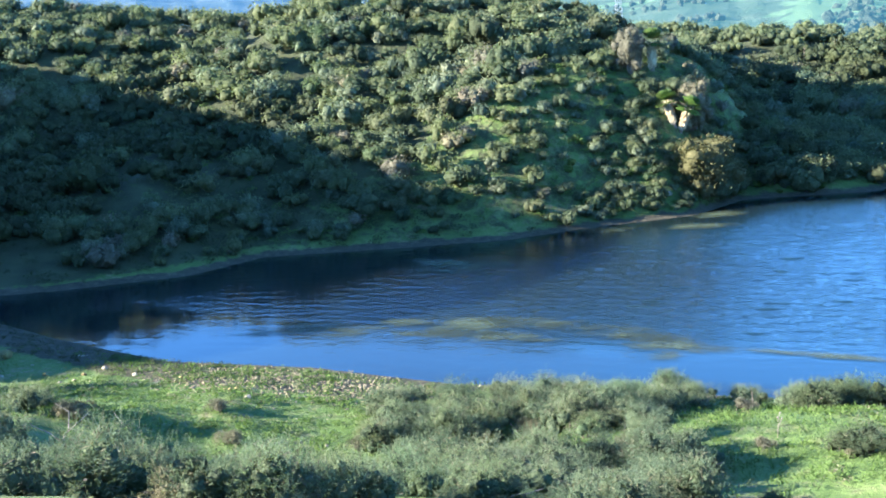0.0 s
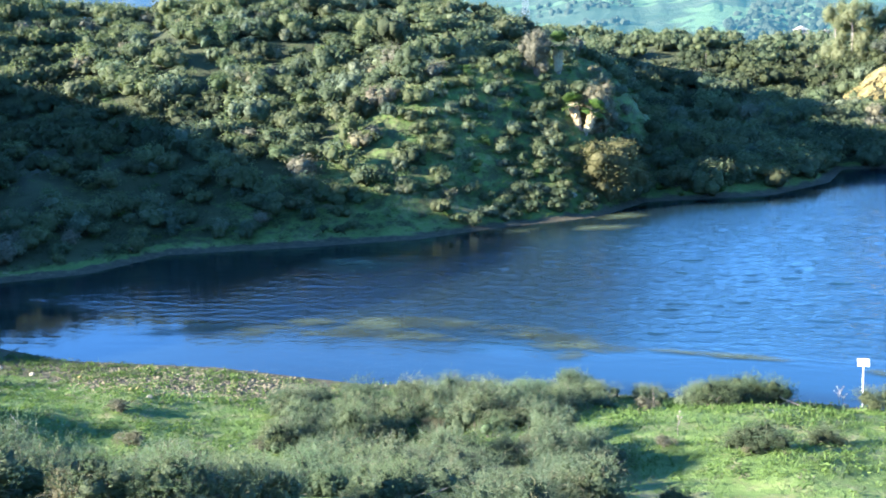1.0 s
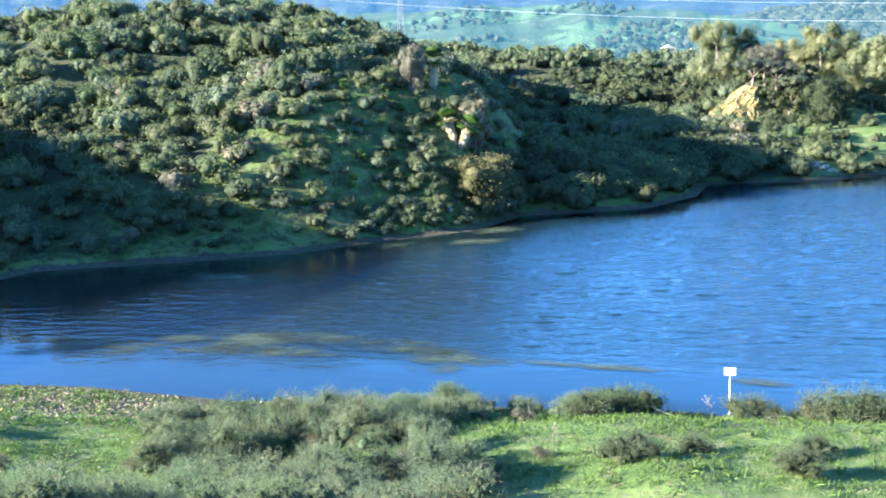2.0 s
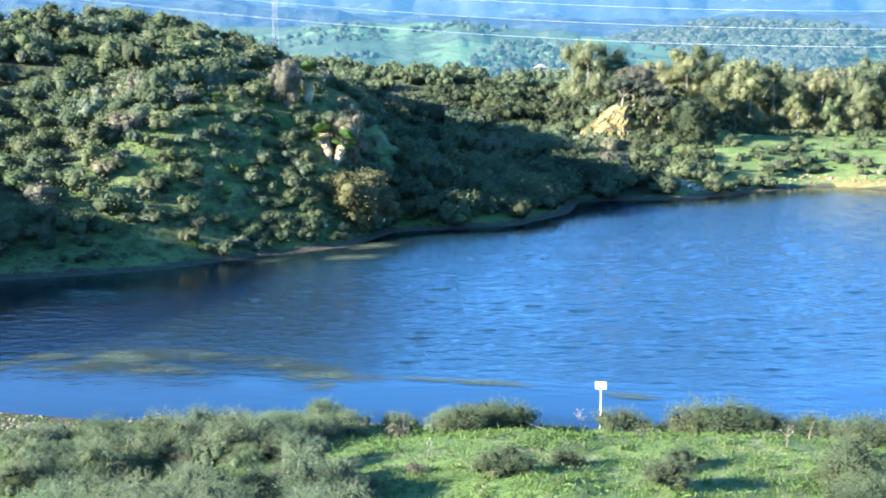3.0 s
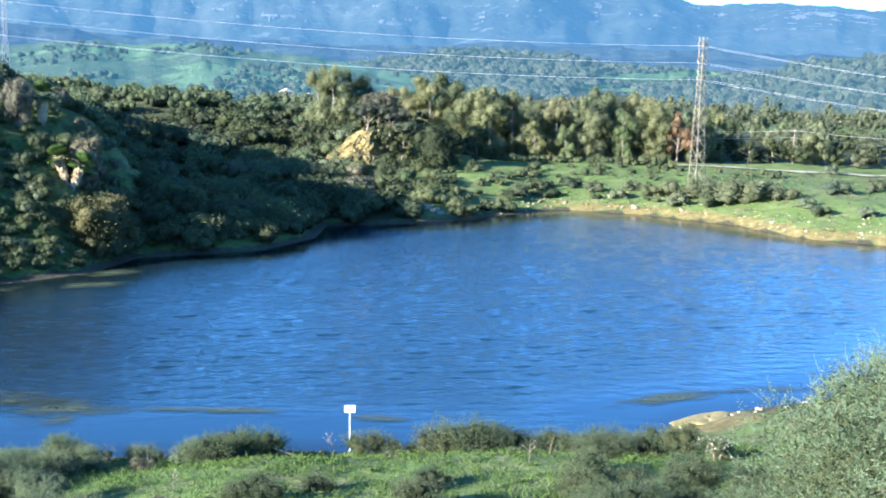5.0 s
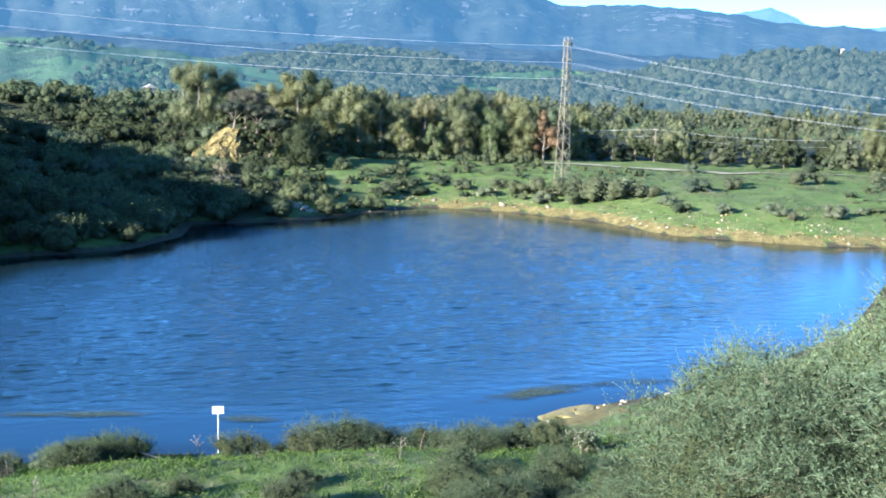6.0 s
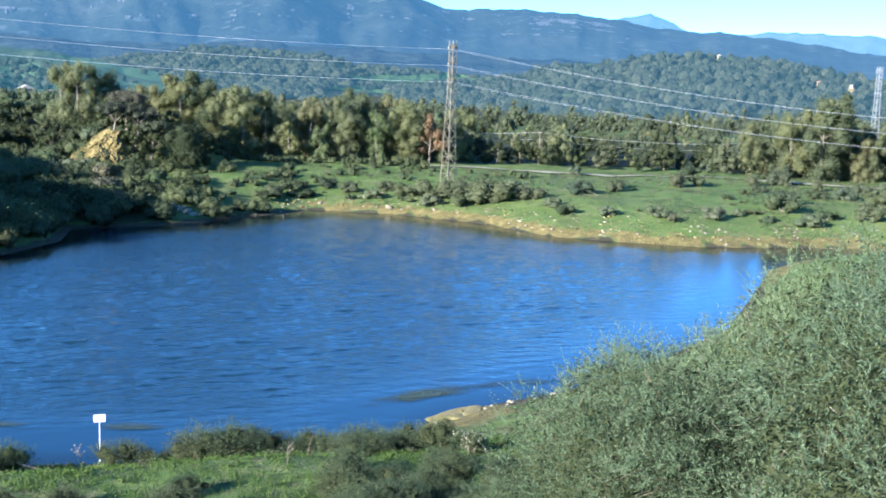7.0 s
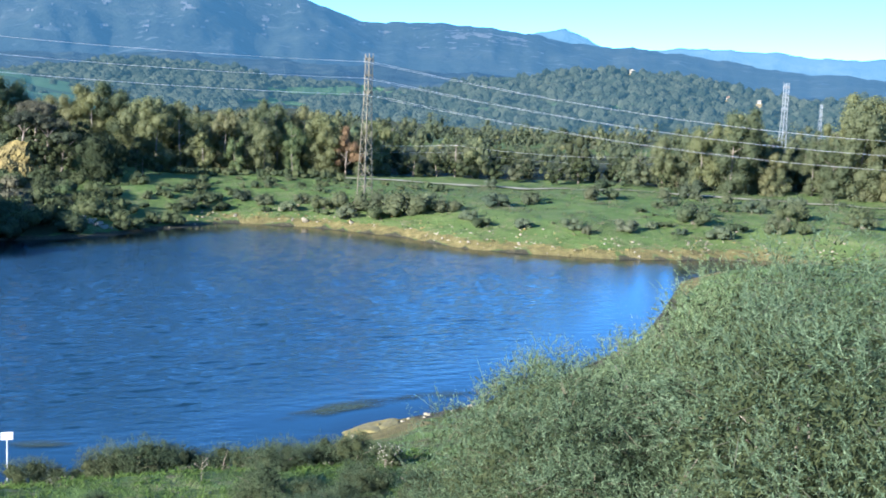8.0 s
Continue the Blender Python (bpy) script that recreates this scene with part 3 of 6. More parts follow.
def build_range(name, line, depth, mat, label, seed):
    """A mountain range along az (degrees), top (degrees above the level), distance: a ridge with folded flanks."""
    line = np.array(line, float)
    az = np.arange(line[0, 0], line[-1, 0], 0.22)
    top, dist = np.interp(az, line[:, 0], line[:, 1]), np.interp(az, line[:, 0], line[:, 2])
    rng = np.random.RandomState(seed)
    for w in (5, 2.3, 1.1, 0.6, 0.37):
        top = top + 0.03 * w ** 0.7 * np.sin(az * 6.28 / w + rng.uniform(0, 6.28)) * 0.6
    crest_z = 20 + dist * np.tan(np.radians(top))
    rows = []
    steps = np.linspace(0, 1.25, 26)
    for t in steps:
        back = np.where(t <= 1, t, 1) + max(0, t - 1)
        r = dist - depth * (1 - back)
        fold = np.array([noise.fractal((p * 0.33 + seed, t * 2.2, seed * 3.1), 0.9, 2.1, 5) for p in az])
        z = -15 + (crest_z + 15) * (t if t <= 1 else 1 - (t - 1) * 2) ** 1.15 * (1 + 0.3 * fold * max(0.0, 1 - t) ** 0.6)
        rows.append(np.stack([r * np.sin(np.radians(az)), r * np.cos(np.radians(az)), z], 1))
    v = np.vstack(rows)
    m = len(az)
    i, j = np.meshgrid(np.arange(len(steps) - 1), np.arange(m - 1), indexing="ij")
    f = np.stack([i * m + j, i * m + j + 1, (i + 1) * m + j + 1, (i + 1) * m + j], -1).reshape(-1, 4)
    solo(name, mesh_np(name, v, f[:, ::-1], mat, smooth=True), label, "mountains", kind="structure")
    return np.array(rows)[: np.argmax(steps > 1.0)]


def build_canopy(name, grid, count, size, mat, label, keep, seed):
    """Tree crowns scattered over a far hill, joined into one mesh."""
    r = np.random.RandomState(seed)
    n, m = grid.shape[:2]
    a, b, u, w = r.randint(n - 1, size=count), r.randint(m - 1, size=count), r.uniform(0, 1, (count, 1)), r.uniform(0, 1, (count, 1))
    p = (grid[a, b] * (1 - u) + grid[a + 1, b] * u) * (1 - w) + (grid[a, b + 1] * (1 - u) + grid[a + 1, b + 1] * u) * w
    p = p[keep(p[:, 0], p[:, 1], p[:, 2]) & (p[:, 2] > -3)]
    balls = [heart(r, (0, 0, 0.25, 1.0, r.uniform(0.6, 1.1)), 3, 7, 0.65, 1.15) for _ in range(8)]
    vs, fs = [], []
    for k, q in enumerate(p):
        v, f = balls[r.randint(8)]
        vs.append(v * size * r.uniform(0.5, 1.3) + q), fs.append(f + k * len(v))
    solo(name, mesh_np(name, np.vstack(vs), np.vstack(fs), mat), label, "woodland", kind="stuff")


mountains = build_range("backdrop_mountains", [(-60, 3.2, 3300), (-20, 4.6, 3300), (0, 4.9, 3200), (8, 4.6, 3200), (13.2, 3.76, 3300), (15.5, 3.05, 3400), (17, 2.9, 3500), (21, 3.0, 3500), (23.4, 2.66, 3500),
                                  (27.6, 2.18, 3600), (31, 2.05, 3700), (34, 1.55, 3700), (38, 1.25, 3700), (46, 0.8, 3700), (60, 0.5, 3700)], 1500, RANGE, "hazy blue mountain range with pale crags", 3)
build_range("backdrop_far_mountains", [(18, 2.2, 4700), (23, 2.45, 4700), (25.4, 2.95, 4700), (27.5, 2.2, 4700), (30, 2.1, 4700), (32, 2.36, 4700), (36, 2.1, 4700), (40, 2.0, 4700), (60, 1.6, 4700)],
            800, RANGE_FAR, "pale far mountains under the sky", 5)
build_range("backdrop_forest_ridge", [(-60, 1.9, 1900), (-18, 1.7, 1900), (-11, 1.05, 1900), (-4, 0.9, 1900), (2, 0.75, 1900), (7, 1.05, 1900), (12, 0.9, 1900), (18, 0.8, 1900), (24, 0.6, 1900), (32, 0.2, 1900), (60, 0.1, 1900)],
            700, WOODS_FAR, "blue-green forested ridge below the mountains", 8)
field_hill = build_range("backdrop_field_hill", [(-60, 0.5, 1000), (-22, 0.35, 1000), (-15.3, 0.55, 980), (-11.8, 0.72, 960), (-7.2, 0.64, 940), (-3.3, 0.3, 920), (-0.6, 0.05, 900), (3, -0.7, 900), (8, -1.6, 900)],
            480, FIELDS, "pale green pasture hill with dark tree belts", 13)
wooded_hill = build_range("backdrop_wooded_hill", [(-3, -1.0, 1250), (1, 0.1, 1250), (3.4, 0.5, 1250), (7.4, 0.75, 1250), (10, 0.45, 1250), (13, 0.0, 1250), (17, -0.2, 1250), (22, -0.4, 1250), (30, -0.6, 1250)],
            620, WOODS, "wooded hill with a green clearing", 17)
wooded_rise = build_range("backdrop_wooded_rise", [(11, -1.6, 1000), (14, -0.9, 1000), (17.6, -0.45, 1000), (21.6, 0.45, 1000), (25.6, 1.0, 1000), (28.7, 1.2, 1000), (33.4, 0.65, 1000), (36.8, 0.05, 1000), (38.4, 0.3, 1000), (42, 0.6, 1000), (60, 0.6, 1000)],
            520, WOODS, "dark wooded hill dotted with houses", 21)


def drape(name, grid, mat, label, az, low, top, lift, step=0.05, keep=None):
    """A sheet lying on a backdrop slope between two heights, in degrees above the level, along bearings."""
    a = np.arange(az[0], az[1], step)
    u = np.arange(0, 1.0001, 0.04)
    bearing = np.degrees(np.arctan2(grid[0, :, 0], grid[0, :, 1]))
    el = np.degrees(np.arctan2(grid[:, :, 2] - 20, np.hypot(grid[:, :, 0], grid[:, :, 1])))
    dist = np.hypot(grid[:, 0, 0], grid[:, 0, 1])
    v = []
    for p in a:
        j = np.clip(np.searchsorted(bearing, p), 1, len(bearing) - 1)
        w = (p - bearing[j - 1]) / (bearing[j] - bearing[j - 1])
        line = np.maximum.accumulate(el[:, j - 1] * (1 - w) + el[:, j] * w)
        lo, hi = np.interp(p, *low), np.interp(p, *top)
        e = lo + (hi - lo) * u
        rad = np.hypot(grid[:, j, 0], grid[:, j, 1])
        d = np.interp(e, line, rad) - lift
        v.append(np.stack([d * math.sin(radians(p)), d * math.cos(radians(p)), 20 + d * np.tan(np.radians(e))], 1))
    m = len(u)
    i, j = np.meshgrid(np.arange(len(a) - 1), np.arange(m - 1), indexing="ij")
    f = np.stack([i * m + j, (i + 1) * m + j, (i + 1) * m + j + 1, i * m + j + 1], -1).reshape(-1, 4)
    if keep:
        f = f[[keep(a[q[0] // m], q[0] % m / m) for q in f]]
    used_v, inv = np.unique(f, return_inverse=True)
    solo(name, mesh_np(name, np.vstack(v)[used_v], inv.reshape(-1, 4), mat, smooth=True), label, "field" if "field" in name else "crag", kind="structure")


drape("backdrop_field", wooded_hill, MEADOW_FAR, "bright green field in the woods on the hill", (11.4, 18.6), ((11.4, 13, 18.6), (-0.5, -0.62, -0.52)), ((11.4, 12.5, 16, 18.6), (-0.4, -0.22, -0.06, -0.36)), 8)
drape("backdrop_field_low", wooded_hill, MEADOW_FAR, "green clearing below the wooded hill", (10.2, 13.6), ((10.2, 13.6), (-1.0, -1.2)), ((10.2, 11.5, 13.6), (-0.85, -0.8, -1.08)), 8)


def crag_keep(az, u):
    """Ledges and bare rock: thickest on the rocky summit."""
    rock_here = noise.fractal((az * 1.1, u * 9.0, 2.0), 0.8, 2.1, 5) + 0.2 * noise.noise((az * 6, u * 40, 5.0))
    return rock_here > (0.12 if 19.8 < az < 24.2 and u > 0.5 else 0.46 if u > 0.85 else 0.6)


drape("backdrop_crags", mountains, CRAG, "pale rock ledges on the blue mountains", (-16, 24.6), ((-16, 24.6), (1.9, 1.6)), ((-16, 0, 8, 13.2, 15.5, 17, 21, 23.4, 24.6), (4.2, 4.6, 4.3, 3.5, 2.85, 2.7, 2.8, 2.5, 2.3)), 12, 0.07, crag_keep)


def clearing(x, y, spots):
    """False inside round clearings given by bearing, distance and their half sizes."""
    ok = np.ones(x.shape, bool)
    a, d = np.degrees(np.arctan2(x, y)), np.hypot(x, y)
    for sa, sd, wa, wd in spots:
        ok &= ((a - sa) / wa) ** 2 + ((d - sd) / wd) ** 2 > 1
    return ok


def far_open(x, y, z):
    """True outside the two green fields on the wooded hill, and before what would hide them."""
    a, e = np.degrees(np.arctan2(x, y)), np.degrees(np.arctan2(z - 17, np.hypot(x, y)))
    upper = (a > 11.4) & (a < 18.6) & (e > -0.62) & (e < np.interp(a, (11.4, 12.5, 16, 18.6), (-0.4, -0.22, -0.06, -0.36)))
    lower = (a > 10.2) & (a < 13.6) & (e > -1.2) & (e < -0.85)
    return ~(upper | lower)


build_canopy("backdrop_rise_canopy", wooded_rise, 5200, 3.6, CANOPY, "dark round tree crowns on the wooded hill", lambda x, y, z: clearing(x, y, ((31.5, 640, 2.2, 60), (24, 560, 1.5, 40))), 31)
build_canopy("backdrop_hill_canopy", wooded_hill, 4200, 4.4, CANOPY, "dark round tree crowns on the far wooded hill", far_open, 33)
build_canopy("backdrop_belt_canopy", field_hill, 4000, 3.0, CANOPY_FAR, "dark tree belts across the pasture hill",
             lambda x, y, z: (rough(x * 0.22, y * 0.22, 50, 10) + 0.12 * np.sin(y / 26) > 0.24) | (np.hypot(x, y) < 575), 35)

# ---- plants ----


def add_stems(rng, ob, radius, height_, k=3, r0=0.05):
    for i in range(k):
        a, o = rng.uniform(0, 6.28), rng.uniform(0.2, 0.6) * radius
        bm = bmesh.new()
        mid = (o * 0.4 * math.cos(a), o * 0.4 * math.sin(a), height_ * 0.4)
        tube(bm, [(0.1 * math.cos(a), 0.1 * math.sin(a), -0.3), mid, (o * math.cos(a + 0.3), o * math.sin(a + 0.3), height_ * rng.uniform(0.45, 0.65))], [r0, r0 * 0.7, r0 * 0.25], 5)
        part("stem", bm, BARK, ob)


def make_shrub(seed, radius, tall, count, length, width, mat, label, group, name="shrub", k=9, stiff=1.0, hearts=5, shell=0.0):
    r = np.random.RandomState(seed)
    ob = thing(name, label, "shrub", group=group)
    v, f, core = lobes_leaves(r, shrub_lobes(r, radius, tall, k), count, length, width, -0.35, stiff, hearts, shell)
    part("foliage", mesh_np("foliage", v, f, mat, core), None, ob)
    add_stems(r, ob, radius, tall)
    return ob


def stand(x, y, turn=0.0, scale=1.0, sink=0.05, tall=1.0):
    return pose(x, y, gz(x, y) - sink, 0, 0, turn) @ Matrix.Diagonal((scale, scale, scale * tall, 1))


used = set()


def put(ob, m):
    """The prototype itself at its first place, copies after that."""
    if ob.name in used:
        return copy_thing(ob, m)
    used.add(ob.name)
    ob.matrix_basis = m
    return ob


def plant(protos, spots, rng, wide=1.0):
    """Plants at (x, y, scale) from the prototypes in turn, drawn out sideways where wide is over one."""
    for x, y, s in spots:
        put(protos[rng.randint(len(protos))], stand(x, y, rng.uniform(0, 360), s * wide, 0.05, rng.uniform(0.85, 1.15) / wide))


rng = np.random.RandomState(11)


def scatter(rng, count, box, keep):
    """Spots in a box (x0, x1, y0, y1) at which keep(x, y) gives a chance."""
    x, y = rng.uniform(box[0], box[1], count), rng.uniform(box[2], box[3], count)
    ok = rng.uniform(0, 1, count) < keep(x, y)
    return x[ok], y[ok]


def heap(name, protos, x, y, scale, mat, label, category, rng, sink=0.1, z=None):
    """Plants or stones past counting, joined into one mesh."""
    vs, fs, ts, at = [], [], [], 0
    z = height(x, y) if z is None else z
    for px, py, pz, s in zip(x, y, z, scale):
        v, f, core = protos[rng.randint(len(protos))]
        a = rng.uniform(0, 6.28)
        c, d = math.cos(a) * s, math.sin(a) * s
        w = np.stack([v[:, 0] * c - v[:, 1] * d + px, v[:, 0] * d + v[:, 1] * c + py, v[:, 2] * s * rng.uniform(0.8, 1.2) + pz - sink], 1)
        vs.append(w), fs.append(f + at), ts.append(core + rng.uniform(0, 1))
        at += len(w)
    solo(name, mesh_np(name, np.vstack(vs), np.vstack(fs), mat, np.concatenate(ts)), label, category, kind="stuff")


def crown_lobes(rng, radius, tall, k):
    """Many small lobes heaped into a tall uneven crown."""
    rows = []
    for i in range(k):
        h, a = 0.12 + 0.76 * (i + rng.uniform(0, 1)) / k, rng.uniform(0, 6.28)
        o = radius * math.sqrt(max(0.05, 1 - ((h - 0.42) / 0.6) ** 2)) * rng.uniform(0.25, 0.8)
        rows.append((o * math.cos(a), o * math.sin(a), tall * h, radius * rng.uniform(0.24, 0.42), rng.uniform(0.8, 1.15)))
    return rows


def shrub_meshes(seed, k, radius, tall, count, length, width, lobes=6, hearts=3, crown=False):
    """Bushes, or crowns, to be strewn in heaps."""
    out = []
    for i in range(k):
        r = np.random.RandomState(seed + i)
        out.append(lobes_leaves(r, (crown_lobes if crown else dome_lobes)(r, radius, tall, lobes), count, length, width, -0.35, 0.6, hearts, 0.7))
    return out


# scrub on the main hill and the ridge behind it
def hill_keep(x, y):
    s, az = shore_distance(x, y), np.degrees(np.arctan2(x, y))
    gap = smooth(rough(x, y, 31, 7) + 0.2, -0.2, 0.3)
    bearing = np.array([math.degrees(math.atan2(p[0], p[1])) for p in MAIN_HILL])
    back = np.interp(az, bearing, [math.hypot(p[0], p[1]) for p in MAIN_HILL])
    low = np.where(az < -27, 1.0, 0.5 + 0.5 * smooth(s, 3, 8))
    free = np.ones(x.shape)
    for px, py, r in ((-32.7, 129, 1.8), (-32.2, 126.8, 1.8), (-28.2, 122, 1.9), (-27.6, 119.8, 1.6), (-24.9, 119.3, 4.0), (-35.2, 128.2, 2.2), (-27.9, 125.3, 2.0), (-26.5, 114.5, 1.6), (-30.8, 121.2, 2.0), (-34.6, 126, 1.6), (-29.5, 117.4, 2.0), (-35.5, 129.5, 1.5)):
        free *= np.hypot(x - px, y - py) > r
    return free * (s > 1.7) * (az < 0.5) * (az > -46.8) * ((np.hypot(x, y) < back + 6) | (az > -13)) * low * np.where(x - 0.35 * (y - 110) < -58, 0.92, 0.22 + 0.78 * gap) * (1 - 0.05 * (x > -52) * (x < -22) * (y > 106) * (y < 128))


HILL_PLANTS = shrub_meshes(100, 12, 1.75, 2.2, 310, 0.28, 0.12, 7, 4)
SHADE_PLANTS = shrub_meshes(120, 10, 1.8, 2.2, 130, 0.32, 0.16, 6, 4)
x, y = scatter(rng, 4600, (-150, 3, 78, 200), hill_keep)
scale = rng.uniform(0.5, 1.25, len(x)) * (1 - 0.3 * (x > -44) * (x < -24) * (y < 130)) * (0.55 + 0.45 * smooth(shore_distance(x, y), 3, 9)) * np.where(rng.uniform(0, 1, len(x)) < 0.08, 1.5, 1.0)
# Low western plants take the dark leaf colour to paint the hill's shade.
kind = np.where((x - 0.35 * (y - 110) < -66) & (height(x, y) < 11) & (rng.uniform(0, 1, len(x)) < 0.88), 0.97, rng.uniform(0, 1, len(x)))
for lo, hi, mat, nm, lb in ((0, 0.68, LEAF_SCRUB, "hillside_scrub", "dense dark green scrub covering the hillside"),
                            (0.68, 0.87, LEAF_GREY, "hillside_broom", "grey-green broom bushes on the hillside"),
                            (0.87, 0.93, LEAF_DRY, "hillside_dry_scrub", "dry purplish-brown scrub on the hillside"),
                            (0.93, 1.0, LEAF_DARK, "hillside_evergreens", "evergreen and shade-darkened bushes on the hillside")):
    ok = (kind >= lo) & (kind < hi)
    heap(nm, SHADE_PLANTS if mat is LEAF_DARK else HILL_PLANTS, x[ok], y[ok], scale[ok], mat, lb, "scrub", rng)
x, y = scatter(rng, 3200, (-105, 0, 84, 165), lambda x, y: (hill_keep(x, y) > 0) * (np.hypot(x, y) < 150))
small = rng.uniform(0, 1, len(x)) < 0.7
TUFTS = shrub_meshes(180, 8, 0.8, 0.7, 46, 0.2, 0.085, 4, 0)
heap("hillside_undergrowth", TUFTS, x[small], y[small], rng.uniform(0.5, 1.3, small.sum()), LEAF_SCRUB, "low dark undergrowth between the hillside bushes", "undergrowth", rng)
heap("hillside_herbs", TUFTS, x[~small], y[~small], rng.uniform(0.5, 1.2, (~small).sum()), LEAF_GRASS, "bright green herbs between the hillside bushes", "undergrowth", rng)
x, y = scatter(rng, 480, (-44, -12, 104, 132), lambda x, y: (shore_distance(x, y) > 1.2) * (np.hypot(x + 24.9, y - 119.3) > 4) * (np.hypot(x + 28.5, y - 121) > 2.2) * (np.hypot(x + 32.5, y - 128) > 1.8) * 0.85)
kind = rng.uniform(0, 1, len(x))
for lo, hi, mat, nm, lb in ((0, 0.4, LEAF_SCRUB, "spur_scrub", "green scrub on the point by the lake"), (0.4, 0.75, LEAF_GREY, "spur_broom", "grey-green bushes on the point by the lake"), (0.75, 1.0, LEAF_GRASS, "spur_herbs", "bright green herbs on the point by the lake")):
    ok = (kind >= lo) & (kind < hi)
    heap(nm, HILL_PLANTS, x[ok], y[ok], rng.uniform(0.28, 0.72, ok.sum()) * (0.6 if lo > 0.7 else 1.0), mat, lb, "scrub", rng)
x, y = scatter(rng, 170, (-34, -23, 108, 127), lambda x, y: (shore_distance(x, y) > 1.5) * (np.hypot(x + 24.9, y - 119.3) > 3.6) * (np.hypot(x + 28.2, y - 121.6) > 1.5) * (np.hypot(x + 32.7, y - 128.5) > 1.3))
heap("spur_bushes", HILL_PLANTS, x, y, rng.uniform(0.35, 0.72, len(x)), LEAF_SCRUB, "rounded grey-green bushes on the sunny point", "scrub", rng)
# Tufts coloured dark over bright ground, painting deeper shade along this shore.
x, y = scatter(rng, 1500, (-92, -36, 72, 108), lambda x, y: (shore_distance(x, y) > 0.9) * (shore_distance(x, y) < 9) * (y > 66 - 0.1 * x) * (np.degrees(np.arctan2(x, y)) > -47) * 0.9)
heap("shore_undergrowth", TUFTS, x, y, rng.uniform(0.35, 1.1, len(x)), LEAF_DARK, "low undergrowth coloured dark to deepen the shore's shade", "undergrowth", rng)
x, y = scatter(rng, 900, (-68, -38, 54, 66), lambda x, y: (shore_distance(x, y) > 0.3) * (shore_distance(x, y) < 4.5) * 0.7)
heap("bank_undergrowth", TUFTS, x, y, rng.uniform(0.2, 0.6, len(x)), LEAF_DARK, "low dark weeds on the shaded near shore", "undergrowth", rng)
x, y = scatter(rng, 900, (-44, -20, 107, 132), lambda x, y: (shore_distance(x, y) > 0.8) * (np.hypot(x + 25, y - 119.8) > 2.5))
green = rng.uniform(0, 1, len(x)) < 0.55
heap("spur_grass_tufts", TUFTS, x[green], y[green], rng.uniform(0.3, 0.75, green.sum()), LEAF_GRASS, "low bright herbs on the sunny point", "herbs", rng)
heap("spur_undergrowth", TUFTS, x[~green], y[~green], rng.uniform(0.3, 0.9, (~green).sum()), LEAF_SCRUB, "low grey-green undergrowth on the sunny point", "undergrowth", rng)
x, y = scatter(rng, 1500, (-88, 22, 176, 285), lambda x, y: (np.degrees(np.arctan2(x, y)) > -18) * (np.hypot(x, y) < 10 + np.interp(np.degrees(np.arctan2(x, y)), (-18, -16, -9, -4.5, -2.3), (283, 280, 254, 242, 236))) * (np.hypot(x, y) > 182) * ((np.degrees(np.arctan2(x, y)) < 0.3) | (np.hypot(x - 7, y - 199) < 11)) * ((np.abs(x + 0.5) > 5.5) | (y > 193)) * 0.75)
size, crown = rng.uniform(0.6, 1.25, len(x)) * (1 - 0.45 * (x > 0)), np.hypot(x, y) > rng.uniform(215, 245, len(x))
RIDGE_PLANTS = shrub_meshes(140, 10, 2.2, 2.5, 130, 0.4, 0.19, 7, 4)
heap("ridge_scrub", RIDGE_PLANTS, x[crown], y[crown], size[crown], LEAF_SCRUB, "green scrub and low trees along the ridge", "scrub", rng)
# Lower scrub is coloured dark to paint the main hill's cast shadow.
heap("ridge_evergreens", RIDGE_PLANTS, x[~crown], y[~crown], size[~crown], LEAF_DARK, "scrub darkened as shade below the ridge", "scrub", rng)

# dense dark shrubs along the far shore below the knoll
DARK = [make_shrub(60 + i, 2.3, 2.3, 750, 0.21, 0.13, (LEAF_SCRUB, LEAF_DARK, LEAF_SCRUB)[i], "dense dark green shrub overhanging the far shore", "shrubs along the far shore", hearts=8, shell=1.0) for i in range(3)]
def shore_keep(x, y):
    s = shore_distance(x, y)
    return (1 - (np.abs(x + 1.6) < 6) * (y > 160)) * (s > 0.9) * (s < np.where(x < -2, 14, 24)) * (x > -25) * (x < 29) * (y > 108) * (np.hypot(x - 10.3, y - 155.2) > 3.4)


x, y = scatter(rng, 1500, (-26, 30, 108, 188), lambda x, y: shore_keep(x, y) * (0.42 + 0.3 * (shore_distance(x, y) < 6)) * (1 - 0.35 * smooth(x, 12, 16)))
s = shore_distance(x, y)
size = rng.uniform(0.6, 1.3, len(x)) * np.where(s > 9, 0.8, 1.0) * (1 - 0.35 * smooth(x, 11, 16))
leafy = rng.uniform(0, 1, len(x)) < 0.65
SHORE_PLANTS = shrub_meshes(160, 10, 2.1, 2.2, 360, 0.28, 0.13, 7, 4)
heap("shore_scrub", SHORE_PLANTS, x[leafy], y[leafy], size[leafy], LEAF_SCRUB, "dense green scrub overhanging the far shore", "scrub", rng)
heap("shore_evergreens", SHORE_PLANTS, x[~leafy], y[~leafy], size[~leafy], LEAF_DARK, "dense dark evergreen scrub along the far shore", "scrub", rng)
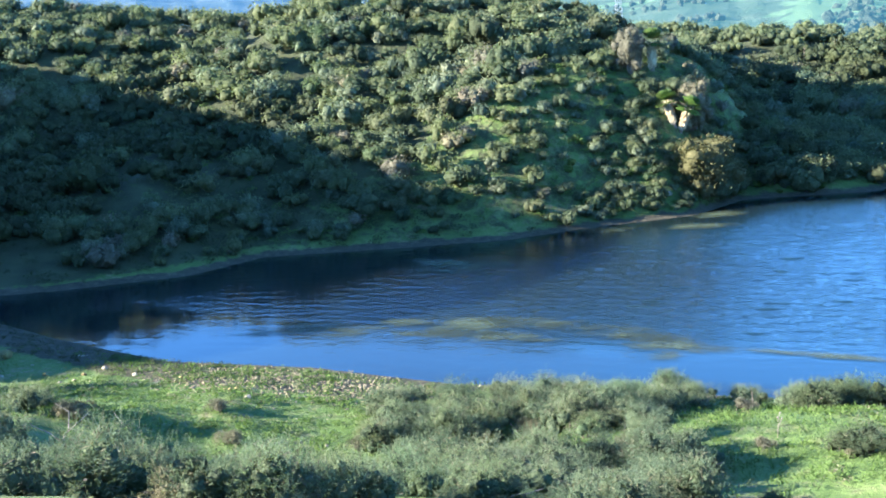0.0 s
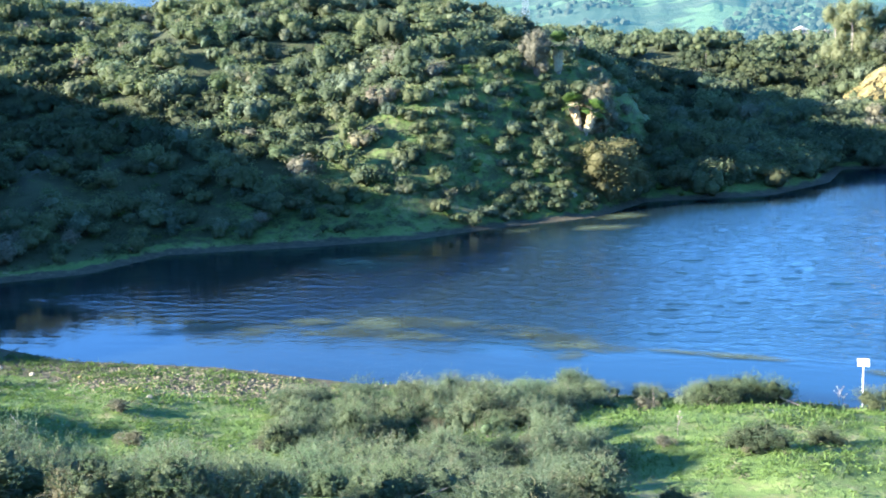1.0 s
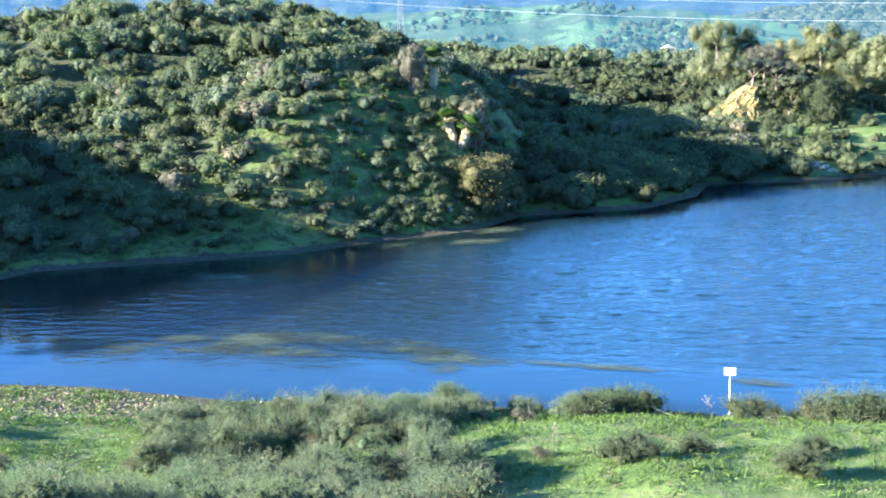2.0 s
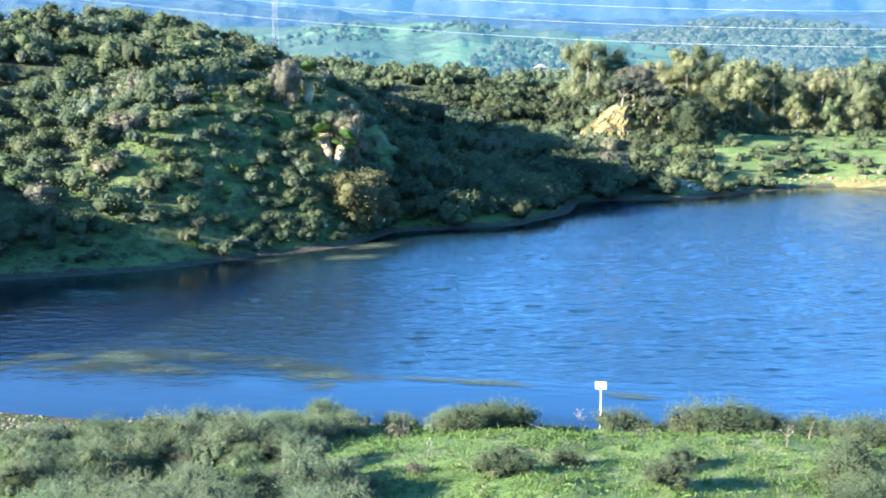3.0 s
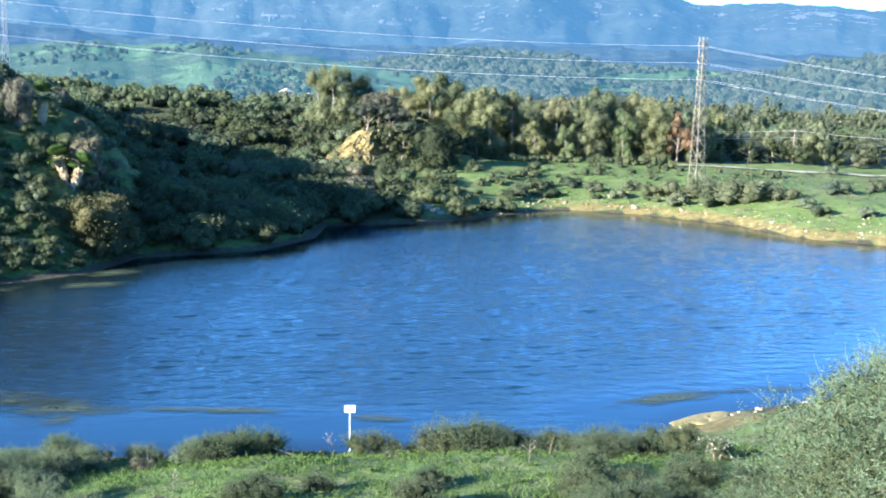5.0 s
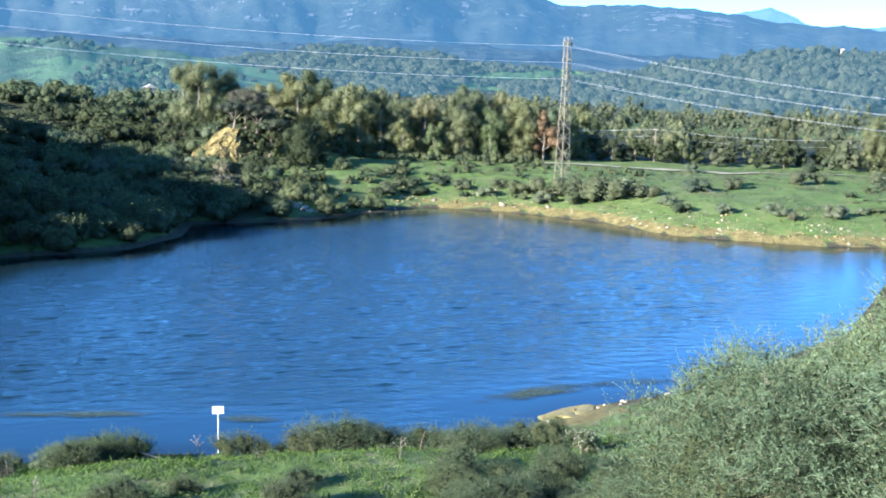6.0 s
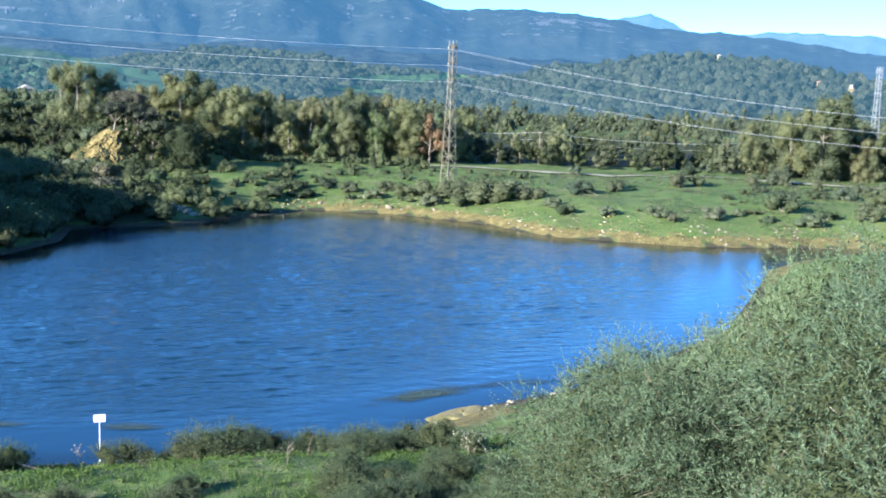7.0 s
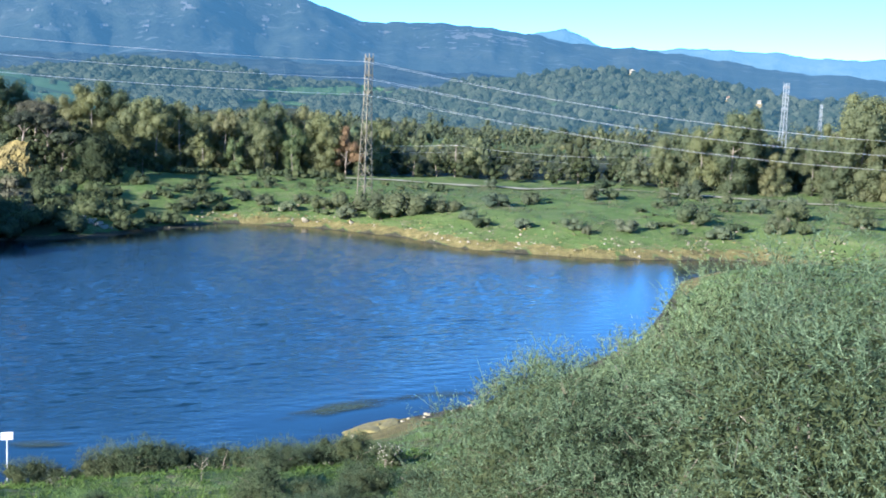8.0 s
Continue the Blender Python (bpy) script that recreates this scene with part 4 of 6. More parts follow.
plant(DARK, [(3.6, 186.8, 0.6), (5.0, 187.6, 0.75), (6.2, 187.8, 0.85), (4.4, 185.4, 0.7), (1.9, 185.6, 0.5), (3.0, 184.8, 0.7), (4.4, 186.2, 0.6), (-19.5, 125.6, 1.8), (-16.5, 128.2, 1.9), (-13, 131.6, 1.9), (-10.5, 134.6, 2.0), (-7.6, 138.6, 2.0), (-6.6, 143.5, 1.8), (-4.4, 148.5, 1.5), (-0.5, 151.5, 1.4), (5.8, 185.6, 0.9), (8.6, 186.5, 1.1), (-6.5, 186.5, 0.9), (11.5, 187, 1.0), (5.6, 189.5, 0.8), (8, 190, 1.0)], rng)

# meadow shrubs on the far bank and round the pylon
MEADOW = [make_shrub(80 + i, 1.6, 1.75, 650, 0.17, 0.09, (LEAF_SCRUB, LEAF_FAR, LEAF_GREY)[i], "low rounded shrub on the lakeside meadow", "shrubs on the far meadow", hearts=7, shell=1.0) for i in range(3)]
plant(MEADOW, [(76.9, 187.1, 0.87), (58.6, 150.1, 0.95), (66.2, 158.4, 1.5), (58.7, 145.3, 1.0), (72.3, 160.6, 1.0), (63.4, 142.2, 0.84), (69.0, 139.6, 1.0), (69.9, 137.0, 0.6), (76.4, 138.2, 1.2),
               (81.1, 139.9, 0.6), (83.2, 140.0, 0.6), (83.7, 136.4, 0.6), (87.7, 140.3, 1.5), (87.8, 134.0, 1.2), (99.8, 150.9, 0.97), (103.0, 148.8, 1.16), (109.7, 154.7, 1.0), (96.3, 133.6, 1.3)], rng, 1.15)
plant(MEADOW, [(104.6, 140.0, 1.4), (99.1, 131.2, 1.06), (84.4, 164.7, 1.2), (88.6, 165.8, 1.0), (89.6, 153.4, 0.57), (94.3, 157.1, 0.78), (104.7, 169.7, 1.28), (109.3, 132.0, 1.29), (92, 136, 0.9), (73.7, 163.8, 1.0), (113.8, 182.1, 1.4), (99.5, 168, 1.0), (102.2, 138.9, 1.3), (115.1, 155.3, 1.3), (96.4, 183.2, 1.3), (114.5, 139.1, 1.2), (91.1, 145.2, 1.2), (107.9, 162.8, 0.9)], rng, 1.1)
plant(MEADOW, [(46.1, 163.0, 1.6), (48.3, 158.5, 1.1), (51.8, 157.5, 1.9), (42.8, 166.4, 1.1), (37.8, 167.0, 0.92), (55.9, 159.1, 1.45), (24.0, 169.0, 1.09), (35.2, 171.0, 0.93), (32.4, 174.0, 0.94), (49.5, 161, 1.5), (53.5, 162, 1.3), (57.5, 156, 1.2), (44.5, 160.5, 1.0), (26.5, 172.5, 0.9), (40.5, 171, 0.8)], rng, 1.25)
x, y = scatter(rng, 260, (28, 130, 130, 182), lambda x, y: (shore_distance(x, y) > 3) * (np.degrees(np.arctan2(x, y)) < 41) * 0.14)
plant(MEADOW, list(zip(x, y, 0.25 + 0.4 * rng.uniform(0, 1, len(x)) ** 2)), rng, 1.15)

x, y = scatter(rng, 420, (14, 72, 172, 208), lambda x, y: (shore_distance(x, y) > 6) * (np.abs(np.hypot(x, y) - 201) < 4.5) * (np.degrees(np.arctan2(x, y)) < 15.5) * 0.8)
heap("grove_undergrowth", SHORE_PLANTS, x, y, rng.uniform(0.25, 0.62, len(x)), LEAF_SCRUB, "low dark scrub at the foot of the grove", "scrub", rng)
x, y = scatter(rng, 420, (16, 66, 160, 198), lambda x, y: (shore_distance(x, y) > 4) * (np.hypot(x, y) < 198) * 0.22)
heap("meadow_scrub", SHORE_PLANTS, x, y, rng.uniform(0.18, 0.5, len(x)), LEAF_SCRUB, "low scrub dotted over the lakeside meadow", "scrub", rng)

# near bank
def make_near(seed, radius, tall, count, mat, label, inner=LEAF_SCRUB, dry=2):
    """A feathery bush: upright shoots with narrow leaves over inner leaves darkened as shade."""
    r = np.random.RandomState(seed)
    ob = thing("shrub", label, "shrub", group="shrubs on the near bank")
    lobes = shrub_lobes(r, radius, tall, 20)
    v, f = sprigs(r, lobes, count * 5 // 3, 0.28, 0.085, 0.016, 7, 0.3)
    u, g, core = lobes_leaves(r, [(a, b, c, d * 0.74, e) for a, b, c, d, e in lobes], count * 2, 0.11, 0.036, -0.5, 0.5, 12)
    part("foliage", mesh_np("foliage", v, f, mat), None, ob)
    part("inner_foliage", mesh_np("inner_foliage", u, g, inner, core), None, ob, "inner foliage coloured dark as shade")
    w, h, _ = lobes_leaves(r, lobes, count // dry, 0.34, 0.016, -0.2, 1.4, 0)
    tagged(part("twig_growth", mesh_np("twig_growth", w, h, LEAF_DRY), None, ob, "thin dry twigs"), kind="stuff")
    add_stems(r, ob, radius, tall)
    return ob


NEAR = [make_near(20 + i, 1.5, 1.8, 420, LEAF_NEAR, "grey-green bushy broom on the near bank", LEAF_BANK, 2 if i < 3 else 1) for i in range(4)]
DRY = make_shrub(25, 1.0, 0.9, 1300, 0.26, 0.02, LEAF_DRY, "dry grey-brown leafless bush on the near bank", "dry bushes on the near bank", "dry_bush", hearts=2)
spots = [(-38.7, 41.4, 0.8), (-40.6, 40.6, 0.9), (-41.5, 42.6, 0.7), (-4.6, 55.8, 1.15), (-5.6, 55.6, 0.95), (0.8, 57.2, 0.95), (1.9, 57.0, 0.75), (3.2, 57.2, 0.6), (4.4, 57.4, 1.2), (5.5, 57.6, 1.35), (6.6, 57.4, 1.3), (7.8, 57.4, 1.15), (9.0, 57.2, 1.05), (10.2, 56.8, 1.0), (11.2, 56.0, 0.95), (12.3, 54.6, 1.0),
         (13.6, 52.4, 1.1), (11.6, 51.2, 0.9), (15, 50.5, 1.0), (-3.4, 43.4, 0.85), (-4.4, 43.8, 0.6), (3.3, 45.8, 0.7), (-1.2, 45.6, 0.55), (2.4, 42.4, 0.8)]


def thicket(a0, a1, d0, d1, gap, chance, s0, s1):
    """Shrub spots over a stretch of bearings and distances."""
    for d in np.arange(d0, d1, gap):
        for a in np.arange(a0, a1, math.degrees(gap / d)):
            if rng.uniform() < chance:
                aa, dd = radians(a + rng.uniform(-0.8, 0.8)), d + rng.uniform(-0.8, 0.8)
                spots.append((dd * math.sin(aa), dd * math.cos(aa), rng.uniform(s0, s1)))


thicket(-48, -27, 29, 40, 1.7, 0.9, 0.75, 1.3)
thicket(-27, -12, 31, 44, 1.75, 0.88, 0.7, 1.25)
thicket(-12.5, -8.5, 34, 43, 2.1, 0.3, 0.45, 0.8)
thicket(-27, -15, 47, 51, 1.9, 0.8, 0.7, 1.1)
thicket(-28, -14, 50.5, 58, 1.7, 0.88, 0.75, 1.15)
thicket(-15, -5.5, 53.5, 57.8, 1.6, 0.9, 0.65, 0.95)
thicket(12, 17, 40, 49, 2.0, 0.8, 0.7, 1.0)
thicket(12, 24, 36, 45, 2.0, 0.8, 0.6, 1.0)
thicket(16.5, 20, 45, 50, 2.0, 0.8, 0.5, 0.7)
thicket(-47, -22, 23, 29, 1.8, 0.85, 0.6, 1.0)
# Unseen shrubs left of the view, added to throw shadow stripes over grass.
spots += [(-50, 43.5, 1.5), (-52.5, 46.5, 1.6), (-55.5, 50, 1.5), (-50, 39.6, 1.6), (-56, 45, 1.8)]
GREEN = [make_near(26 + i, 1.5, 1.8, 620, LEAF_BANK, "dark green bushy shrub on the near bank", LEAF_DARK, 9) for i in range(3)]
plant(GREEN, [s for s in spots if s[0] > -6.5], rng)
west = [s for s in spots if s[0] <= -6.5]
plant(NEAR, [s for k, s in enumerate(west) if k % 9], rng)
for s in west[::9]:
    put(DRY, stand(s[0], s[1], rng.uniform(0, 360), s[2] * 1.1))
for s in ((-18.4, 48.6, 1.1), (-38, 41, 1.3), (-31, 43, 1.0), (-25, 44.5, 0.9), (-7.2, 44.0, 0.6), (-3.9, 42.9, 0.5), (-12, 42, 1.0), (3.4, 57.6, 0.6), (-34, 46.5, 0.9)):
    put(DRY, stand(s[0], s[1], rng.uniform(0, 360), s[2]))


# eucalyptus and other trees
def make_tree(seed, tall, spread, bare, count, length, width, leaf, bark, name, label, group, trunk_r=0.28, tiers=11, hearts=12, round_top=0.55, squash=1.0, lump=(0.17, 0.36)):
    r = np.random.RandomState(seed)
    ob = thing(name, label, "tree", group=group)
    bm = bmesh.new()
    lean = r.uniform(-0.06, 0.06, 2)
    pts = [Vector((lean[0] * h + r.uniform(-0.1, 0.1), lean[1] * h + r.uniform(-0.1, 0.1), h)) for h in np.linspace(-0.4, tall * 0.86, 7)]
    tube(bm, pts, [trunk_r * (1 - 0.14 * i) for i in range(7)], 8)
    trunk = part("trunk", bm, bark, ob)
    lobes = []
    for i in range(tiers):
        h = tall * (bare + (0.97 - bare) * (i + 0.5) / tiers)
        a, o = r.uniform(0, 6.28), spread * r.uniform(0.25, 0.85) * (1.0 - round_top * abs(h / tall - 0.55))
        base = pts[min(6, int(h / (tall * 0.86) * 6))]
        tip = Vector((base.x + o * math.cos(a), base.y + o * math.sin(a), h))
        bm = bmesh.new()
        limb(bm, (base.x, base.y, max(0.3, h - 0.3 * o - 0.8)), tip, trunk_r * 0.35, trunk_r * 0.1, 5)
        if i % 2:
            part("limb", bm, bark, trunk)
        else:
            bm.free()
        for _ in range(2):
            rad = spread * r.uniform(*lump)
            lobes.append((tip.x + r.uniform(-0.6, 0.6), tip.y + r.uniform(-0.6, 0.6), tip.z + r.uniform(-0.5, 0.6) - rad * 0.3, rad, r.uniform(0.8, 1.25) * squash))
    v, f, core = lobes_leaves(r, lobes, count, length, width, -0.9, 0.5, hearts, 0.9)
    part("crown", mesh_np("crown", v, f, leaf, core), None, ob)
    return ob


gums = [make_tree(40 + i, 13, 4.2, 0.07, 8500, 0.34, 0.15, LEAF_GUM, BARK_PALE, "eucalyptus", "tall eucalyptus with pale trunk and olive crown", "eucalyptus grove", 0.24, 20, 26, 0.75, 1.0, (0.2, 0.38)) for i in range(5)]
oaks = [make_tree(50 + i, 7, 3.6, 0.2, 2600, 0.26, 0.14, LEAF_DARK, BARK, "evergreen_tree", "round-crowned dark evergreen tree", "evergreen trees", 0.25, 12, 14, 0.3, 0.85) for i in range(3)]
bushy = [make_tree(45 + i, 13, 4.6, 0.0, 10000, 0.34, 0.15, LEAF_GUM, BARK, "eucalyptus", "broad eucalyptus leafy down to the ground", "eucalyptus grove", 0.22, 30, 40, 0.9, 1.0, (0.15, 0.32)) for i in range(3)]
for row in range(3):
    for a in np.arange(-2.5, 16.4, 0.92):
        d = 207 + 9 * row + rng.uniform(-3, 3)
        aa = radians(a + rng.uniform(-0.35, 0.35) + 0.4 * row)
        s = np.interp(a, (-2, 0, 7, 9.5, 14, 16), (0.95, 1.0, 1.0, 0.9, 0.88, 0.98)) * rng.uniform(0.58, 1.1)
        px, py = d * math.sin(aa), d * math.cos(aa)
        if a > 5.2 or (a > 0.8 and row == 1) or row == 2:
            put(gums[rng.randint(5)], stand(px, py, rng.uniform(0, 360), s, 0.1, rng.uniform(0.92, 1.1)))
    for a in np.arange(30.5, 43, 0.95):
        d = 216 + 10 * row + rng.uniform(-3, 3)
        aa = radians(a + rng.uniform(-0.35, 0.35) + 0.4 * row)
        s = np.interp(a, (30.5, 31.5, 33, 34.5, 36, 37.5, 39, 42), (0.7, 0.85, 1.15, 0.92, 0.88, 1.0, 1.2, 1.2)) * rng.uniform(0.72, 1.08)
        put((bushy, bushy, bushy, gums)[rng.randint(4)][rng.randint(3)], stand(d * math.sin(aa), d * math.cos(aa), rng.uniform(0, 360), s, 0.1))
for a, d, s in ((0.4, 201, 0.75), (1.2, 200, 0.65), (2.2, 199, 0.7), (2.6, 190, 0.7), (1.7, 193, 0.7), (3.0, 194, 0.85), (5.9, 190, 0.7), (2.1, 196, 0.75), (0.1, 191, 0.66), (0.9, 190.5, 0.72), (1.6, 190, 0.75), (2.3, 189, 0.8), (-2.4, 197, 0.8), (-3.4, 206, 0.7), (-1.8, 200, 0.8), (3.1, 200, 0.75), (4.0, 197, 0.85), (4.8, 195, 0.9), (5.6, 198, 0.8), (2.7, 205, 0.75), (-0.6, 204, 0.7), (-1.6, 207, 0.8), (-7.4, 226, 0.6), (-6.1, 231, 0.7), (-5.5, 233, 0.65), (-4.2, 234, 0.6), (-1.6, 214, 0.8), (-2.6, 210, 0.8), (-3.4, 216, 0.75), (18.6, 214, 0.75), (19.7, 216, 0.8), (20.6, 216, 0.7), (22.5, 222, 0.8),
                (25.5, 214, 0.75), (26.5, 216, 0.95), (28.5, 225, 0.9), (17.6, 224, 0.8), (-17.6, 160, 0.45), (-20.1, 163, 0.5)):
    px, py = d * math.sin(radians(a)), d * math.cos(radians(a))
    put(oaks[rng.randint(3)], stand(px, py, rng.uniform(0, 360), s))
x, y = scatter(rng, 1500, (40, 260, 180, 400), lambda x, y: (np.degrees(np.arctan2(x, y)) > 15.8) * (np.degrees(np.arctan2(x, y)) < 43) * (np.hypot(x, y) > 213) * np.where(np.hypot(x, y) < 262, 1.0, 0.35))
kind = rng.uniform(0, 1, len(x))
WOOD = shrub_meshes(170, 10, 3.2, 7.0, 350, 0.42, 0.2, 16, 6, True)
for lo, hi, mat, nm, lb in ((0, 0.1, LEAF_GUM, "woodland", "mixed olive-green woodland beyond the meadow"), (0.1, 0.72, LEAF_FAR, "green_woodland", "green woodland beyond the meadow"), (0.72, 1.0, LEAF_DARK, "dark_woodland", "dark evergreen woodland beyond the meadow")):
    ok = (kind >= lo) & (kind < hi)
    heap(nm, WOOD, x[ok], y[ok], (rng.uniform(0.5, 1.0, ok.sum()) + 0.45 * rng.uniform(0, 1, ok.sum()) ** 3) * np.where(np.degrees(np.arctan2(x[ok], y[ok])) < 31, 0.8, 1.0), mat, lb, "woodland", rng)

x, y = scatter(rng, 900, (-60, 140, 240, 480), lambda x, y: (np.degrees(np.arctan2(x, y)) > -5) * (np.degrees(np.arctan2(x, y)) < 16) * (np.hypot(x, y) > 255) * 0.8)
heap("valley_woodland", shrub_meshes(190, 8, 3.6, 5.5, 80, 0.65, 0.34, 7, 3, True), x, y, rng.uniform(0.6, 1.2, len(x)), LEAF_FAR, "grey-green woodland in the valley behind the grove", "woodland", rng)


def make_dome(seed, tall, wide, count, length, width, leaf, bark, name, label, group=""):
    """A round-headed tree: short forking stems under a dome of many small lobes."""
    r = np.random.RandomState(seed)
    ob = thing(name, label, "tree", group=group)
    lobes = []
    for k in range(34):
        h, a = r.uniform(0.14, 0.86), r.uniform(0, 6.28)
        o = wide * math.sqrt(1 - ((h - 0.45) / 0.56) ** 2) * r.uniform(0.35, 0.74)
        lobes.append((o * math.cos(a), o * math.sin(a), tall * h, wide * r.uniform(0.2, 0.32), r.uniform(0.8, 1.1)))
    for k in range(7):
        a = 0.9 * k
        lobes.append((0.28 * wide * math.cos(a), 0.28 * wide * math.sin(a), tall * (0.36 + 0.04 * k), wide * 0.48, 0.8 * tall / wide))
    for k in range(5):
        a = 1.26 * k + r.uniform(-0.3, 0.3)
        bm = bmesh.new()
        tube(bm, [(0.1 * math.cos(a), 0.1 * math.sin(a), -0.3), (0.25 * wide * math.cos(a), 0.25 * wide * math.sin(a), tall * 0.35), (0.5 * wide * math.cos(a + 0.3), 0.5 * wide * math.sin(a + 0.3), tall * 0.68)], [0.12, 0.08, 0.03], 6)
        part("stem", bm, bark, ob)
    v, f, core = lobes_leaves(r, lobes, count, length, width, -0.9, 0.5, 32, 0.7)
    part("crown", mesh_np("crown", v, f, leaf, core), None, ob)
    return ob


brown = make_dome(71, 5.9, 4.2, 11000, 0.24, 0.12, LEAF_BROWN, BARK, "autumn_tree", "rounded olive-brown tree at the water's edge")
brown.matrix_basis = stand(-24.9, 118.9, 0, 1.02)
grey = make_dome(72, 5.2, 2.3, 6500, 0.24, 0.05, LEAF_DRY, BARK, "bare_tree", "grey-brown tree with bare winter twigs", "bare trees on the hillside")
put(grey, stand(-27.2, 123.6, 0, 1.1)), put(grey, stand(-34.7, 127.4, 70, 0.9))
rust = make_tree(73, 8.2, 2.7, 0.35, 3600, 0.26, 0.13, LEAF_RUST, BARK, "dead_tree", "dead rust-coloured tree beside the grove", "", 0.2, 11, 14)
rust.matrix_basis = stand(*[206 * v for v in (math.sin(radians(15.35)), math.cos(radians(15.35)))])


holm = make_dome(74, 7.4, 4.4, 7500, 0.24, 0.14, LEAF_DARK, BARK, "evergreen_tree", "large dark round evergreen beside the sandstone cliff", "evergreen trees")
holm.matrix_basis = stand(*[187 * v for v in (math.sin(radians(4.0)), math.cos(radians(4.0)))])


def make_pine(seed, tall, wide, count):
    """An umbrella pine: a leaning forked trunk under a broad flat-bottomed crown."""
    r = np.random.RandomState(seed)
    ob = thing("umbrella_pine", "dark umbrella pine on the knoll above the cliff", "tree", group="umbrella pines on the knoll")
    bm = bmesh.new()
    fork = Vector((0.25, 0.1, tall * 0.42))
    tube(bm, [(0, 0, -0.4), (0.05, 0.1, tall * 0.2), fork], [0.22, 0.19, 0.16], 7)
    trunk = part("trunk", bm, BARK, ob)
    for i in range(5):
        a = 1.26 * i + r.uniform(-0.3, 0.3)
        bm = bmesh.new()
        tube(bm, [fork, fork + Vector((0.25 * wide * math.cos(a), 0.25 * wide * math.sin(a), tall * 0.16)), fork + Vector((0.62 * wide * math.cos(a), 0.62 * wide * math.sin(a), tall * 0.3))], [0.1, 0.07, 0.03], 5)
        part("limb", bm, BARK, trunk)
    lobes = []
    for i in range(30):
        a, o = r.uniform(0, 6.28), wide * 0.78 * math.sqrt(r.uniform(0, 1))
        lobes.append((fork.x + o * math.cos(a), fork.y + o * math.sin(a), tall * (0.9 - 0.2 * (o / wide) ** 2 - r.uniform(0, 0.12)), wide * r.uniform(0.2, 0.3), 0.7))
    v, f, core = lobes_leaves(r, lobes, count, 0.22, 0.09, -0.5, 0.5, 22, 0.7)
    part("crown", mesh_np("crown", v, f, LEAF_PINE, core), None, ob)
    return ob


pine = make_pine(76, 6.4, 3.3, 5200)
for a, d, q, turn in ((0.6, 192, 1.0, 0), (1.75, 191.5, 0.98, 130), (2.5, 190.5, 0.8, 240), (1.2, 194, 1.02, 60)):
    put(pine, stand(d * math.sin(radians(a)), d * math.cos(radians(a)), turn, q))


def make_palm(seed, tall, name="palm"):
    """A stout palm: trunk in a skirt of dead fronds, under a head of green fans."""
    r = np.random.RandomState(seed)
    ob = thing(name, "short palm with a pale skirt of dead fronds", "palm", group="palms on the hillside")
    bm = bmesh.new()
    limb(bm, (0, 0, -0.4), (0, 0, tall), 0.22, 0.26, 8)
    part("trunk", bm, BARK, ob)
    k = 420
    t, a = r.uniform(0.2, 1.0, k), r.uniform(0, 6.28, k)
    rad = 0.2 + 0.32 * t
    c = np.stack([rad * np.cos(a), rad * np.sin(a), tall * t], 1)
    down = np.stack([0.25 * np.cos(a), 0.25 * np.sin(a), -np.ones(k)], 1)
    v, f = leaves(r, c, unit(down), 0.8, 0.16, 4.0)
    part("skirt", mesh_np("skirt", v, f, STRAW), None, ob, "pale tan skirt of dead fronds")
    vs, fs = [], []
    for i in range(52):
        az, el = r.uniform(0, 6.28), r.uniform(-0.15, 1.4)
        way = np.array([math.cos(az) * math.cos(el), math.sin(az) * math.cos(el), math.sin(el)])
        side = unit(np.cross(way, (0, 0, 1.0)))
        hub = np.array([0, 0, tall]) + way * 0.85
        for j in range(9):
            b = (j - 4) * 0.26
            tip = hub + (way * math.cos(b) + side * math.sin(b)) * 0.85 - np.array([0, 0, 0.25 * (1 - el / 2)])
            w = side * 0.11
            at = sum(len(q) for q in vs)
            vs.append(np.array([hub - w, hub + w, tip + w * 0.3, tip - w * 0.3]))
            fs.append([at, at + 1, at + 2, at + 3])
    part("crown", mesh_np("crown", np.vstack(vs), np.array(fs), LEAF_PALM), None, ob, "green fan-shaped fronds")
    return ob


palm = make_palm(5, 2.9)
put(palm, stand(-32.7, 129.0, 0, 1.05))
put(palm, stand(-28.1, 121.7, 0, 0.84) @ pose(0, 0, 0, 0, 20)), put(palm, stand(-28.7, 121.7, 0, 0.84) @ pose(0, 0, 0, -6, -18))

